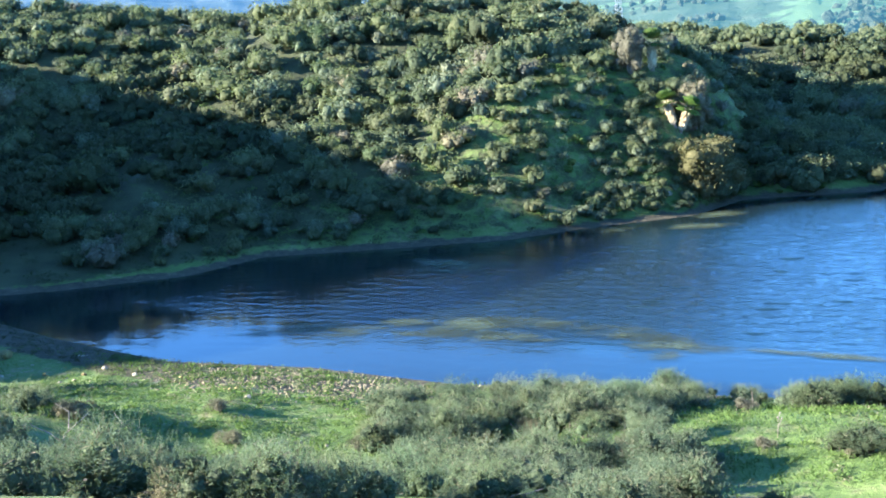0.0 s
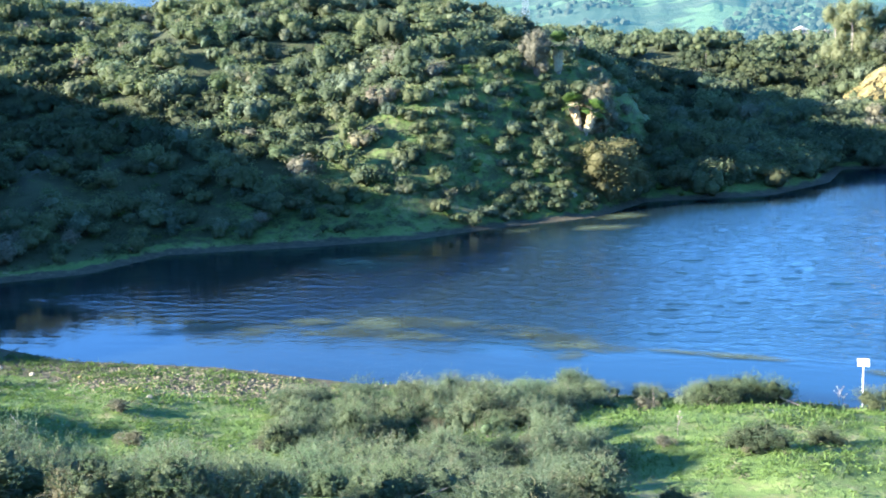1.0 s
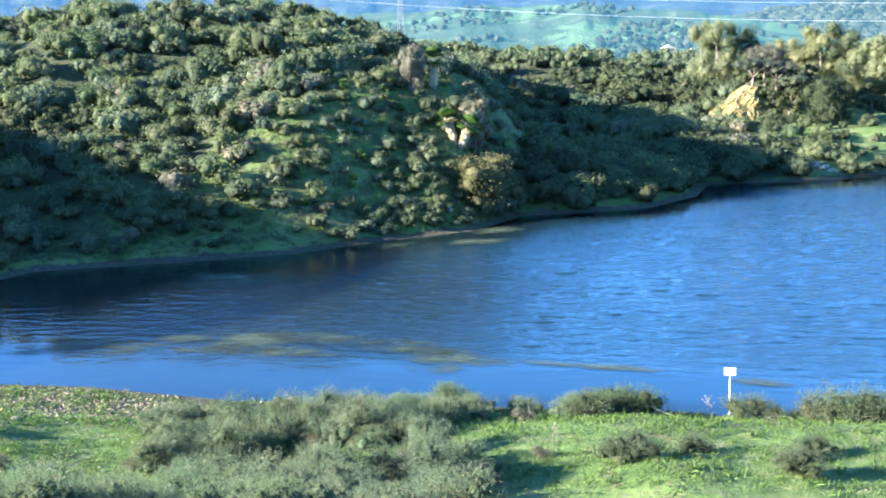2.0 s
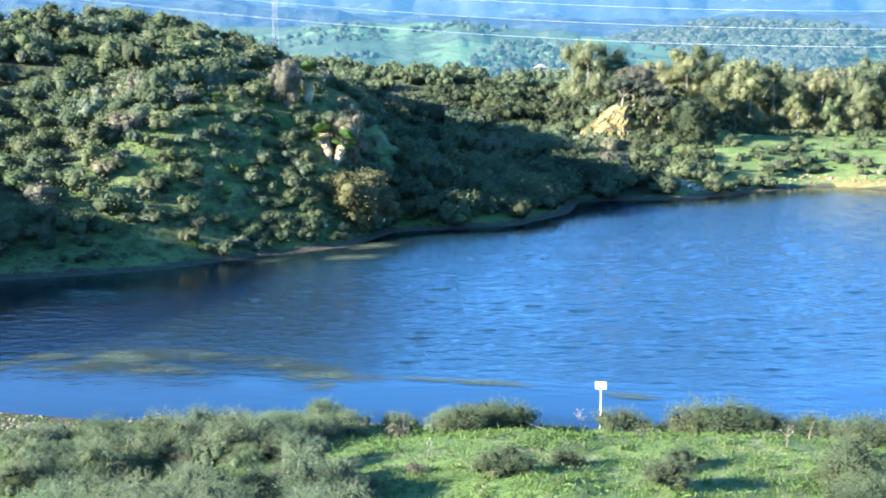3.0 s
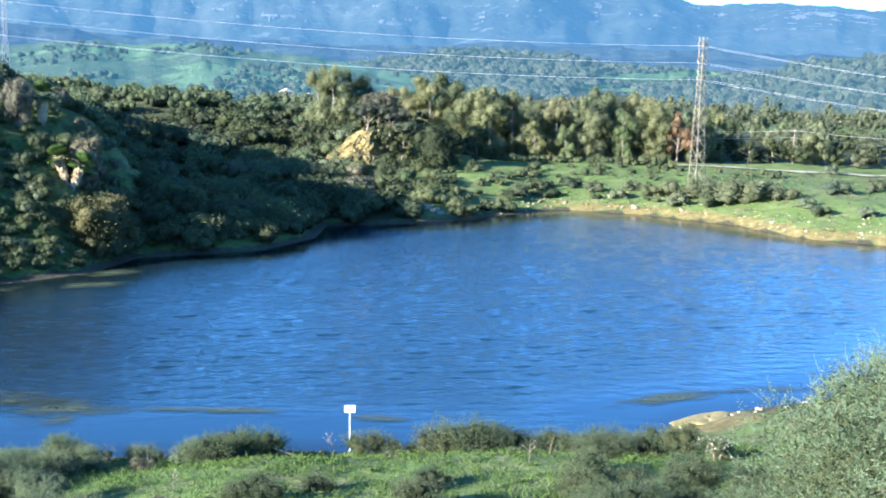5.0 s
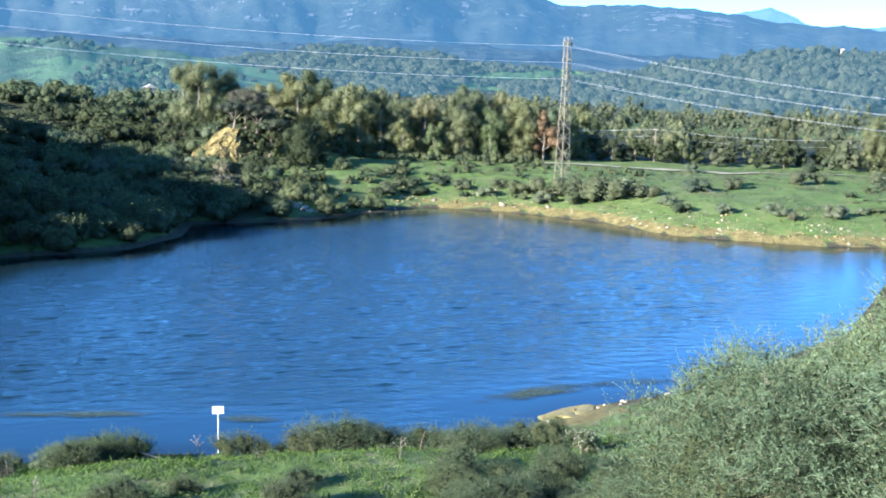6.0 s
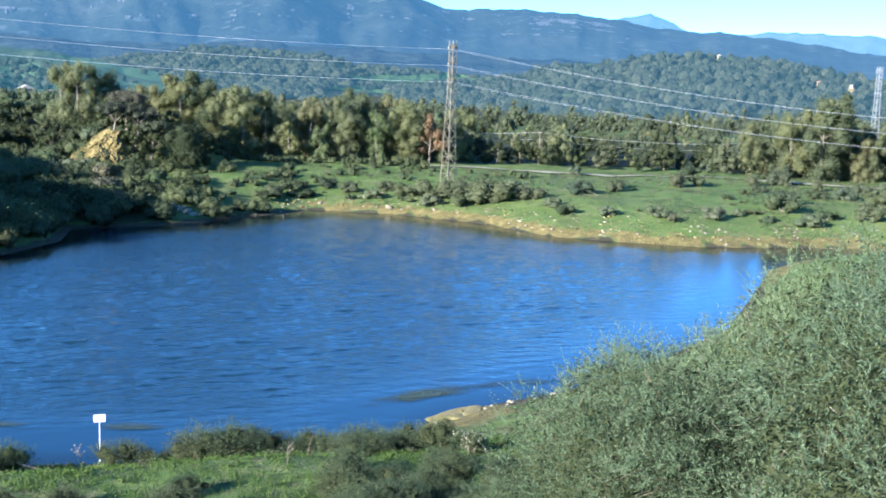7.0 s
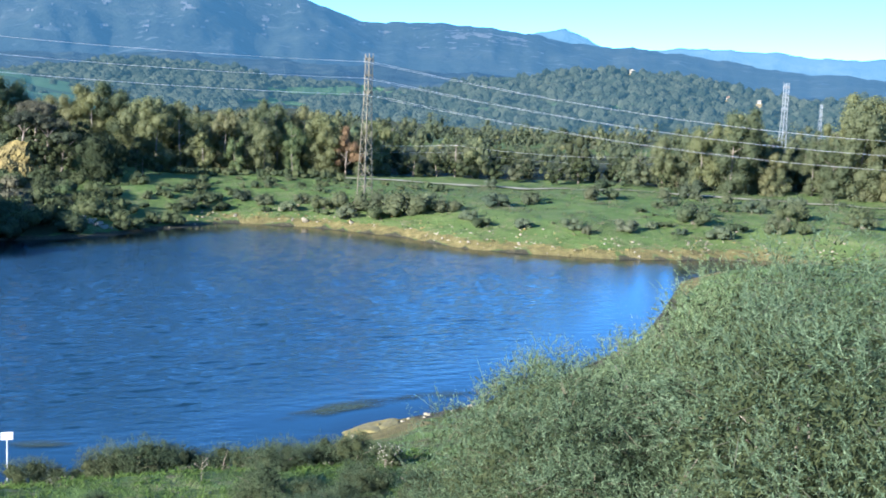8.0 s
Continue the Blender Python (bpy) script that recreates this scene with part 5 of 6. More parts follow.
# the broom thicket beside the standing place
def make_broom(seed, radius, tall, count, label):
    """A tall feathery bush of many small tufts, shade painted into its hollows."""
    r = np.random.RandomState(seed)
    ob = thing("broom_thicket", label, "bush", group="broom bushes beside the path")
    mass = shrub_lobes(r, radius, tall, 14)
    lobes = []
    for a, b, c, d, e in mass:
        for way in unit(r.normal(size=(9, 3)) + np.array([0, 0, 0.35])):
            lobes.append((a + way[0] * d * 0.8, b + way[1] * d * 0.8, max(0.1, c + way[2] * d * 0.8), d * r.uniform(0.26, 0.46), 1.0))
    v, f = sprigs(r, lobes, count // 8, 0.21, 0.042, 0.008, 11, 0.35)
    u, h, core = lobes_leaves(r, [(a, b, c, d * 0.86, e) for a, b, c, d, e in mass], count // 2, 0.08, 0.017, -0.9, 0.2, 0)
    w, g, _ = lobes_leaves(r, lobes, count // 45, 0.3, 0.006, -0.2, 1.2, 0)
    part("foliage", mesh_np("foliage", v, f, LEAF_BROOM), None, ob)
    part("inner_foliage", mesh_np("inner_foliage", u, h, LEAF_DARK, core), None, ob, "inner foliage coloured dark as shade")
    tagged(part("twig_growth", mesh_np("twig_growth", w, g, LEAF_DRY), None, ob, "thin dry grey-brown twigs"), kind="stuff")
    add_stems(r, ob, radius, tall, 4, 0.024)
    return ob


brooms = []
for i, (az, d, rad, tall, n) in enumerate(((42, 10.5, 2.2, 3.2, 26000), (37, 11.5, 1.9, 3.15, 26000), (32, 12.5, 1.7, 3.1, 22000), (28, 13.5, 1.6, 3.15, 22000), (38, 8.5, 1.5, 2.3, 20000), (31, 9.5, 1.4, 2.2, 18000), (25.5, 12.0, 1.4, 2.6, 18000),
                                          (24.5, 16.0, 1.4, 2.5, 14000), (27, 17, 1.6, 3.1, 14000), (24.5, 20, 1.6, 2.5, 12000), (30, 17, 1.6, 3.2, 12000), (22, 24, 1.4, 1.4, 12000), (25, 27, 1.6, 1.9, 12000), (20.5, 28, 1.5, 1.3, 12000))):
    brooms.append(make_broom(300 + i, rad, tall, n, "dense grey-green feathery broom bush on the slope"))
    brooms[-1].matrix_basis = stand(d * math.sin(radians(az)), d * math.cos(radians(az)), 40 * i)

# ---- sign, pylons, cables ----


def bars(segments, r, sides=4):
    """Many thin bars in one bmesh."""
    bm = bmesh.new()
    for a, b in segments:
        limb(bm, a, b, r, r, sides)
    return bm


ARMS = ((0.965, 1), (0.965, -1), (0.85, 1), (0.85, -1), (0.735, 1), (0.735, -1))


def make_pylon(x, y, base, tall, turn, label, mat=STEEL_GREY):
    ob = thing("pylon", label, "pylon", pose(x, y, base, 0, 0, turn), "power line towers")
    wide, slim = tall * 0.038, tall * 0.019

    def corner(i, h):
        w = wide + (slim - wide) * min(1.0, h / (tall * 0.7))
        return Vector(((1, 1, -1, -1)[i] * w, (1, -1, -1, 1)[i] * w, h))

    for i in range(4):
        bm = bmesh.new()
        limb(bm, corner(i, -0.6), corner(i, tall * 0.7), 0.085, 0.07, 4)
        limb(bm, corner(i, tall * 0.7), corner(i, tall), 0.08, 0.07, 4)
        part("leg", bm, mat, ob)
    levels = [0.0]
    while levels[-1] < tall * 0.97:
        w = wide + (slim - wide) * min(1.0, levels[-1] / (tall * 0.7))
        levels.append(min(tall, levels[-1] + max(0.8, 1.7 * w)))
    for i in range(4):
        j = (i + 1) % 4
        for n, (a, b) in enumerate(zip(levels, levels[1:])):
            p, q = (i, j) if n % 2 else (j, i)
            part("brace", bars([(corner(p, a), corner(q, b))], 0.038), mat, ob)
        for b in levels[1::2]:
            part("strut", bars([(corner(i, b), corner(j, b))], 0.038), mat, ob)
    for h, side in ARMS:
        tip = Vector((side * tall * 0.042, 0, tall * h))
        bm = bmesh.new()
        tube(bm, [Vector((side * slim * 0.5, 0, tall * h - 0.1)), tip], [0.16, 0.05], 4)
        arm = part("crossarm", bm, mat, ob)
        bm = bmesh.new()
        limb(bm, tip, tip - Vector((0, 0, 0.5)), 0.06, 0.06, 6)
        part("insulator", bm, STEEL_GREY, arm, "pale insulator string")
    return ob


def arm_tip(ob, tall, k):
    h, side = ARMS[k]
    return ob.matrix_basis @ Vector((side * tall * 0.042, 0, tall * h - 0.5))


def cable(a, b, sag, r=0.013, group="power cables", label="pale overhead cable hanging between the towers"):
    bm = bmesh.new()
    pts = [a.lerp(b, i / 28) - Vector((0, 0, 4 * sag * (i / 28) * (1 - i / 28))) for i in range(29)]
    tube(bm, pts, [r] * len(pts), 4)
    me = bpy.data.meshes.new("power_cable")
    bm.to_mesh(me)
    bm.free()
    me.materials.append(WIRE)
    solo("power_cable", me, label, "cable", group)


def polar(az, d):
    return d * math.sin(radians(az)), d * math.cos(radians(az))


P1, P2, P3, P4 = polar(16.3, 180), polar(-15.7, 420), polar(35.75, 270), polar(37.35, 470)
T1 = 24.5 - gz(*P1)
p1 = make_pylon(*P1, gz(*P1), T1, 25, "tall rusty-white lattice pylon standing by the lake shore", STEEL)
make_pylon(*P2, 9, 29, 40, "grey lattice pylon rising behind the hill")
make_pylon(*P3, gz(*P3), 24.2 - gz(*P3), 5, "grey lattice pylon among the eucalyptus trees")
make_pylon(*P4, gz(*P4), 20 - gz(*P4), 5, "small far lattice pylon above the trees")
pl = make_pylon(-150, 126, gz(-150, 126), 43 - gz(-150, 126), 10, "lattice pylon on the hill above the lake")
pr = make_pylon(260, 150, gz(260, 150), 24 - gz(260, 150), 10, "lattice pylon standing on the valley floor")
for k in range(6):
    cable(arm_tip(p1, T1, k), arm_tip(pl, 43 - gz(-150, 126), k), 5.5)
    cable(arm_tip(p1, T1, k), arm_tip(pr, 24 - gz(260, 150), k), 9)


def make_pole(x, y, tall):
    ob = thing("utility_pole", "slim grey utility pole at the meadow's edge", "pole", pose(x, y, gz(x, y)), "utility poles")
    bm = bmesh.new()
    limb(bm, (0, 0, -0.4), (0, 0, tall), 0.13, 0.09, 8)
    part("post", bm, BARK, ob)
    bm = bmesh.new()
    block(bm, 0, 0, tall - 0.3, 0.1, 1.8, 0.12, 0.01)
    part("crossbar", bm, STEEL, ob)
    return Vector((x, y, gz(x, y) + tall - 0.22))


heads = [make_pole(*polar(a, d), 6.0) for a, d in ((6, 240), (20.6, 216), (33, 236), (47, 245))]
for a, b in zip(heads, heads[1:]):
    for side in (-0.8, 0.8):
        cable(a + Vector((0, side, 0)), b + Vector((0, side, 0)), 1.4, 0.008, "low power cables", "thin pale cable between the utility poles")
    cable(a - Vector((0, 0, 1.2)), b - Vector((0, 0, 1.2)), 1.4, 0.008, "low power cables", "thin pale cable between the utility poles")

SX, SY = -0.11, 59.6
sign = thing("sign", "blank white metal sign on a post at the waterside", "sign", pose(SX, SY, gz(SX, SY)))
top = 20 - SY * math.tan(radians(16.31)) - gz(SX, SY)
bm = bmesh.new()
block(bm, 0, 0, top - 0.2, 0.57, 0.03, 0.4, 0.012)
part("board", bm, WHITE, sign)
bm = bmesh.new()
limb(bm, (0, 0.04, -0.3), (0, 0.04, top - 0.03), 0.027, 0.027, 8)
part("post", bm, WHITE, sign)

# ---- rocks, cliff, floating weed ----


def rock_mesh(seed, squash=0.7, detail=2):
    r = np.random.RandomState(seed)
    bm = bmesh.new()
    bmesh.ops.create_icosphere(bm, subdivisions=detail, radius=1)
    cuts = [(Vector(unit(r.normal(size=3))), r.uniform(0.45, 0.8)) for _ in range(9)]
    for v in bm.verts:
        for n, d in cuts:
            over = v.co.dot(n) - d
            if over > 0:
                v.co -= n * over * 0.9
        v.co *= r.uniform(0.95, 1.05)
        v.co.z *= squash
    return bm


def rock_data(seed, mat, squash=0.7):
    bm = rock_mesh(seed, squash)
    me = bpy.data.meshes.new("rock")
    bm.to_mesh(me)
    bm.free()
    me.materials.append(mat)
    return me


def clods():
    out = []
    for i in range(4):
        bm = rock_mesh(60 + i, 0.6, 1)
        v = np.array([q.co[:] for q in bm.verts])
        f = np.array([[q.index for q in p.verts] for p in bm.faces])
        bm.free()
        out.append((v, f, np.zeros(len(v))))
    return out


ROCKS = [rock_data(i, (STONE, CHALK, STONE, OCHRE)[i % 4]) for i in range(8)]


def rock(x, y, s, data, label="pale weathered boulder lying on the bank", group="rocks round the lake", sink=0.3):
    solo("rock", data, label, "rock", group, m=pose(x, y, gz(x, y) + s * (0.55 - sink), 0, 0, (x * 77 + y * 31) % 360) @ Matrix.Diagonal((s, s, s, 1)))


for x, y, s in ((11.4, 154.3, 0.62), (10.5, 154.9, 0.6), (10.9, 155.9, 0.55), (9.7, 155.6, 0.6), (9.6, 157.0, 0.5), (10.3, 157.4, 0.42), (9.0, 158.2, 0.5), (12.2, 154.6, 0.3), (8.6, 156.0, 0.36)):
    rock(x, y, s, ROCKS[0], "large pale boulder at the water's edge")
for x, y, s in ((38.9, 162.3, 0.67), (36.6, 167.6, 0.5), (44.5, 158.2, 0.4), (30, 167, 0.4)):
    rock(x, y, s, ROCKS[4], "pale boulder on the far bank")
for x, y, s in ((-27.6, 113.8, 0.4), (-26.7, 112.5, 0.25)):
    rock(x, y, s, ROCKS[1], "white boulder on the point")
x, y = scatter(rng, 1500, (20, 110, 118, 175), lambda x, y: (shore_distance(x, y) > 0.5) * (shore_distance(x, y) < 9) * 0.16)
for px, py in zip(x, y):
    rock(px, py, rng.uniform(0.1, 0.3), ROCKS[(0, 2, 3, 4, 6, 7)[rng.randint(6)]], "pale stone on the ochre far bank", "stones on the far bank")
for px, py, s in ((-6.5, 58.4, 0.3), (-5.6, 58.5, 0.36), (-4.9, 58.4, 0.25), (-1.6, 58.9, 0.3), (-0.9, 58.6, 0.35), (-1.2, 57.6, 0.25), (-21.5, 46.0, 0.3), (-22.3, 48.8, 0.26), (-36.4, 51.0, 0.25), (18.3, 63.0, 0.3), (19.4, 64.2, 0.24), (20.4, 65.2, 0.2), (24, 67.0, 0.22), (-6.5, 53.0, 0.3), (-56.3, 55.2, 0.7), (-57.6, 55.6, 0.5), (-47.8, 54.5, 0.32), (-50.8, 52.7, 0.3), (-48.3, 53.2, 0.24), (-45, 53.8, 0.25), (-41.7, 53.8, 0.2), (-34.1, 49.2, 0.28), (-36.3, 51.5, 0.22)):
    rock(px, py, s * 0.8, ROCKS[(0, 2, 3, 4, 6, 7)[rng.randint(6)]], "pale stone on the near bank", "stones on the near bank")

x, y = scatter(rng, 9000, (18, 112, 118, 176), lambda x, y: (shore_distance(x, y) > 0.25) * (1 - smooth(shore_distance(x, y), 3, 8)) * (0.35 + 0.65 * smooth(rough(x, y, 14, 2), -0.05, 0.15)))
pale = rng.uniform(0, 1, len(x)) < 0.55
heap("far_bank_stones", clods(), x[pale], y[pale], 0.08 + 0.24 * rng.uniform(0, 1, pale.sum()) ** 2, STONE, "pale stones strewn along the far bank", "stones", rng, 0.02)
heap("far_bank_clods", clods(), x[~pale], y[~pale], 0.08 + 0.26 * rng.uniform(0, 1, (~pale).sum()) ** 2, OCHRE, "yellow ochre clods along the far bank", "stones", rng, 0.02)

SLABS = [rock_data(80 + i, SANDY, 0.5) for i in range(3)]
for k, (px, py, sx, sy, sz, turn) in enumerate(((18.7, 64.1, 1.3, 0.7, 0.5, 35), (19.8, 65.1, 1.5, 0.8, 0.45, 40), (19.6, 63.7, 1.2, 0.8, 0.4, 10), (21.2, 65.8, 1.0, 0.45, 0.3, 25), (20.8, 64.4, 1.1, 0.7, 0.32, 60))):
    solo("rock", SLABS[k % 3], "flat yellowish rock at the tip of the point", "rock", "rocks at the tip of the point", m=pose(px, py, gz(px, py) + 0.05, 0, 0, turn) @ Matrix.Diagonal((sx, sy, sz, 1)))
for px, py, q in ((22.6, 66.1, 0.16), (24.1, 66.6, 0.2), (25.9, 67.3, 0.14), (23.4, 65.6, 0.12), (27.4, 68.3, 0.2), (21.8, 64.9, 0.15)):
    rock(px, py, q, ROCKS[0], "small pale stone on the point", "rocks at the tip of the point")


x, y = scatter(rng, 9000, (-50, -24, 46, 60), lambda x, y: (shore_distance(x, y) > 0.3) * (1 - smooth(np.hypot((x + 35) / 11, (y - 54.5) / 5), 0.55, 1.0)) * 0.6)
heap("mud_clods", clods(), x, y, rng.uniform(0.05, 0.15, len(x)), CLOD, "dry cracked mud clods on the beach", "mud", rng, 0.0)
x, y = scatter(rng, 1600, (-62, -14, 38, 62), lambda x, y: (shore_distance(x, y) > 0.3) * (0.15 + 0.5 * (np.abs(shore_distance(x, y) - 8) < 2.5)))
heap("shore_stones", clods(), x, y, 0.05 + 0.16 * rng.uniform(0, 1, len(x)) ** 3, STONE, "small pale stones strewn over the grass", "stones", rng, 0.02)


def build_cliff():
    """An eroded face of yellow sandstone set into the knoll."""
    n, m = 70, 40
    u, w = np.meshgrid(np.linspace(0, 1, n), np.linspace(0, 1, m), indexing="ij")
    a, b = np.array(polar(-2.1, 186.0)), np.array(polar(1.3, 187.5))
    x, y = a[0] + u * (b[0] - a[0]), a[1] + u * (b[1] - a[1])
    back = 3.0 * w + 1.0 * np.sin(u * 7) * w + 0.5 * np.sin(u * 19 + w * 5) * w + 0.35 * np.sin(w * 17 + u * 9)
    base = np.minimum(height(x.ravel(), y.ravel()).reshape(x.shape), 4.6) - 0.6
    tall = 5.7 * np.minimum(1, (u / 0.55) ** 0.8) * (1 - 0.12 * smooth(u, 0.7, 1)) + 0.4
    v = np.stack([x - 0.35 * back + 2.6 * w, y + back, base + tall * w ** 0.85], -1).reshape(-1, 3)
    gully = 0.25 * np.abs(np.sin(u * 23 + 1.5 * np.sin(w * 4))) + 0.15 * np.abs(np.sin(u * 51 + w * 3)) + 0.25 * np.floor(w * 6 + np.sin(u * 9)) % 2
    v[:, 1] += gully.reshape(-1) * 0.7
    v += np.random.RandomState(4).normal(0, 0.06, v.shape)
    i, j = np.meshgrid(np.arange(n - 1), np.arange(m - 1), indexing="ij")
    f = np.stack([i * m + j, (i + 1) * m + j, (i + 1) * m + j + 1, i * m + j + 1], -1).reshape(-1, 4)
    solo("sandstone_cliff", mesh_np("sandstone_cliff", v, f, OCHRE), "eroded yellow sandstone face in the knoll", "cliff")


build_cliff()


def algae(cx, cy, rx, ry, turn, seed, full):
    """A floating mat of uneven outline, thin towards its rim."""
    r = np.random.RandomState(seed)
    gx, gy = np.meshgrid(np.linspace(-rx, rx, 40), np.linspace(-ry, ry, 22), indexing="ij")
    p = r.uniform(0, 6.28, 8)
    field = sum(np.sin(gx * k * 0.9 + p[i] + 2 * np.sin(gy * k * 1.3 + p[i + 4])) * np.sin(gy * k * 1.8 + p[i + 2]) / (1 + 0.5 * i) for i, k in enumerate((0.5, 1.1, 2.3)))
    thick = (0.3 * field + 0.4 * full + 0.3 - 1.05 * ((gx / rx) ** 2 + (gy / ry) ** 2)).clip(-0.5, 1).reshape(-1)
    n, m = gx.shape
    c, d = math.cos(radians(turn)), math.sin(radians(turn))
    v = np.stack([gx * c - gy * d + cx, gx * d + gy * c + cy, np.full(gx.shape, 0.05)], -1).reshape(-1, 3)
    i, j = np.meshgrid(np.arange(n - 1), np.arange(m - 1), indexing="ij")
    f = np.stack([i * m + j, (i + 1) * m + j, (i + 1) * m + j + 1, i * m + j + 1], -1).reshape(-1, 4)
    f = f[thick[f].max(1) > -0.35]
    keep, inv = np.unique(f, return_inverse=True)
    solo("algae_mat", mesh_np("algae_mat", v[keep], inv.reshape(-1, 4), ALGAE, thick[keep]), "olive mat of algae floating on the water", "algae", "floating algae mats")


# The mat at (-41, 66.4) is added to dull the bay's sky reflection.
for i, spec in enumerate(((-39.3, 87.4, 7.4, 4.8, 8, 0.85), (-35.2, 69.6, 2.8, 1.5, 10, 0.6), (-41.0, 66.4, 8.0, 3.0, 8, 0.55), (-32.1, 67.2, 3.4, 1.6, 10, 0.8), (-30.2, 69.6, 4.2, 3.6, 10, 0.9), (-27.4, 67.6, 3.2, 1.7, 8, 0.9), (-26.9, 71.2, 4.6, 2.0, 6, 1.0),
                          (-23.3, 70.8, 3.4, 1.4, 6, 1.0), (-24.6, 67.3, 1.7, 0.7, 8, 0.9), (-20.2, 70.0, 4.0, 2.0, -12, 1.0), (-17.0, 68.2, 5.0, 2.3, -14, 1.0), (-16.6, 65.2, 2.0, 1.8, 20, 0.7), (-8.8, 67.4, 9.0, 0.8, -3, 0.7),
                          (20.0, 69.8, 6.2, 1.3, 20, 1.1), (26.6, 71.5, 5.2, 0.95, 8, 1.0), (1.4, 65.7, 2.6, 0.8, -8, 0.8), (-23.0, 112.2, 3.4, 2.6, 20, 0.9), (-22.6, 106.2, 4.0, 2.2, 20, 0.7), (-30, 103.6, 3.6, 1.6, 40, 0.6))):
    algae(*spec[:5], 30 + i, spec[5])


def build_track():
    line = [polar(a, d) for a, d in ((15, 201), (18, 202), (23, 203), (29, 203), (33, 203), (37, 204), (42, 205), (50, 212))]
    pts = np.array(line)
    t = np.linspace(0, len(pts) - 1, 120)
    x, y = np.interp(t, range(len(pts)), pts[:, 0]), np.interp(t, range(len(pts)), pts[:, 1])
    dx, dy = np.gradient(x), np.gradient(y)
    l = np.hypot(dx, dy)
    rows = []
    for o in (-1.0, -0.35, 0.35, 1.0):
        px, py = x - dy / l * o, y + dx / l * o
        rows.append(np.stack([px, py, height(px, py) + 0.2], 1))
    v = np.stack(rows, 1).reshape(-1, 3)
    i, j = np.meshgrid(np.arange(119), np.arange(3), indexing="ij")
    f = np.stack([i * 4 + j, (i + 1) * 4 + j, (i + 1) * 4 + j + 1, i * 4 + j + 1], -1).reshape(-1, 4)
    solo("track", mesh_np("track", v, f[:, ::-1], TRACK, smooth=True), "pale dirt track crossing the meadow", "track", kind="structure")


build_track()

# grass on the near bank
def tufts():
    out = []
    for i in range(5):
        r = np.random.RandomState(500 + i)
        k = 7
        c = np.stack([r.normal(0, 0.12, k), r.normal(0, 0.12, k), np.full(k, 0.06)], 1)
        out.append((*leaves(r, c, np.tile((0.0, 0, 1.0), (k, 1)), 0.24, 0.03, 1.4), np.zeros(4 * k)))
    return out


x, y = scatter(rng, 19000, (-50, 22, 40, 62), lambda x, y: (shore_distance(x, y) > 0.8) * (0.4 + 0.6 * smooth(rough(x, y, 8, 1), -0.1, 0.15)))
bare = np.hypot((x - 24) / 8.5, (y - 61) / 6.5) < rng.uniform(0.9, 1.15, len(x))
x, y = x[~bare], y[~bare]
heap("grass", tufts(), x, y, rng.uniform(0.5, 1.5, len(x)), LEAF_GRASS, "fresh green winter grass on the near bank", "grass", rng, 0.0)

x, y = scatter(rng, 7000, (26, 135, 124, 190), lambda x, y: (shore_distance(x, y) > 1.0) * (np.degrees(np.arctan2(x, y)) < 42) * (0.15 + 0.5 * smooth(rough(x, y, 20, 2), -0.05, 0.2)))
HERBS = shrub_meshes(600, 6, 0.45, 0.32, 14, 0.2, 0.1, 3, 0)
dry = rng.uniform(0, 1, len(x)) < 0.3
heap("meadow_herbs", HERBS, x[~dry], y[~dry], rng.uniform(0.5, 1.4, (~dry).sum()), LEAF_SCRUB, "low dark herbs in the lakeside meadow", "herbs", rng, 0.0)
heap("meadow_dry_grass", HERBS, x[dry], y[dry], rng.uniform(0.5, 1.3, dry.sum()), LEAF_DRY, "dry grass tufts in the lakeside meadow", "grass", rng, 0.0)
x, y = scatter(rng, 4200, (-58, 20, 36, 61), lambda x, y: (shore_distance(x, y) > 0.8) * (0.25 + 0.6 * smooth(rough(x, y, 12, 1), 0.0, 0.15)))
bare = np.hypot((x - 24) / 8.5, (y - 61) / 6.5) < rng.uniform(0.8, 1.1, len(x))
x, y = x[~bare], y[~bare]
kind = rng.uniform(0, 1, len(x))
BANK = shrub_meshes(640, 6, 0.36, 0.2, 18, 0.15, 0.05, 3, 0)
for lo, hi, mat, nm, lb in ((0, 0.55, LEAF_GRASS, "bank_herbs", "bright green herbs in the bank's grass"), (0.55, 0.85, LEAF_SCRUB, "bank_tufts", "dark green tufts in the bank's grass"), (0.85, 1.0, LEAF_DRY, "bank_dry_tufts", "dry brown tufts in the bank's grass")):
    ok = (kind >= lo) & (kind < hi)
    heap(nm, BANK, x[ok], y[ok], rng.uniform(0.4, 1.3, ok.sum()), mat, lb, "herbs", rng, 0.0)

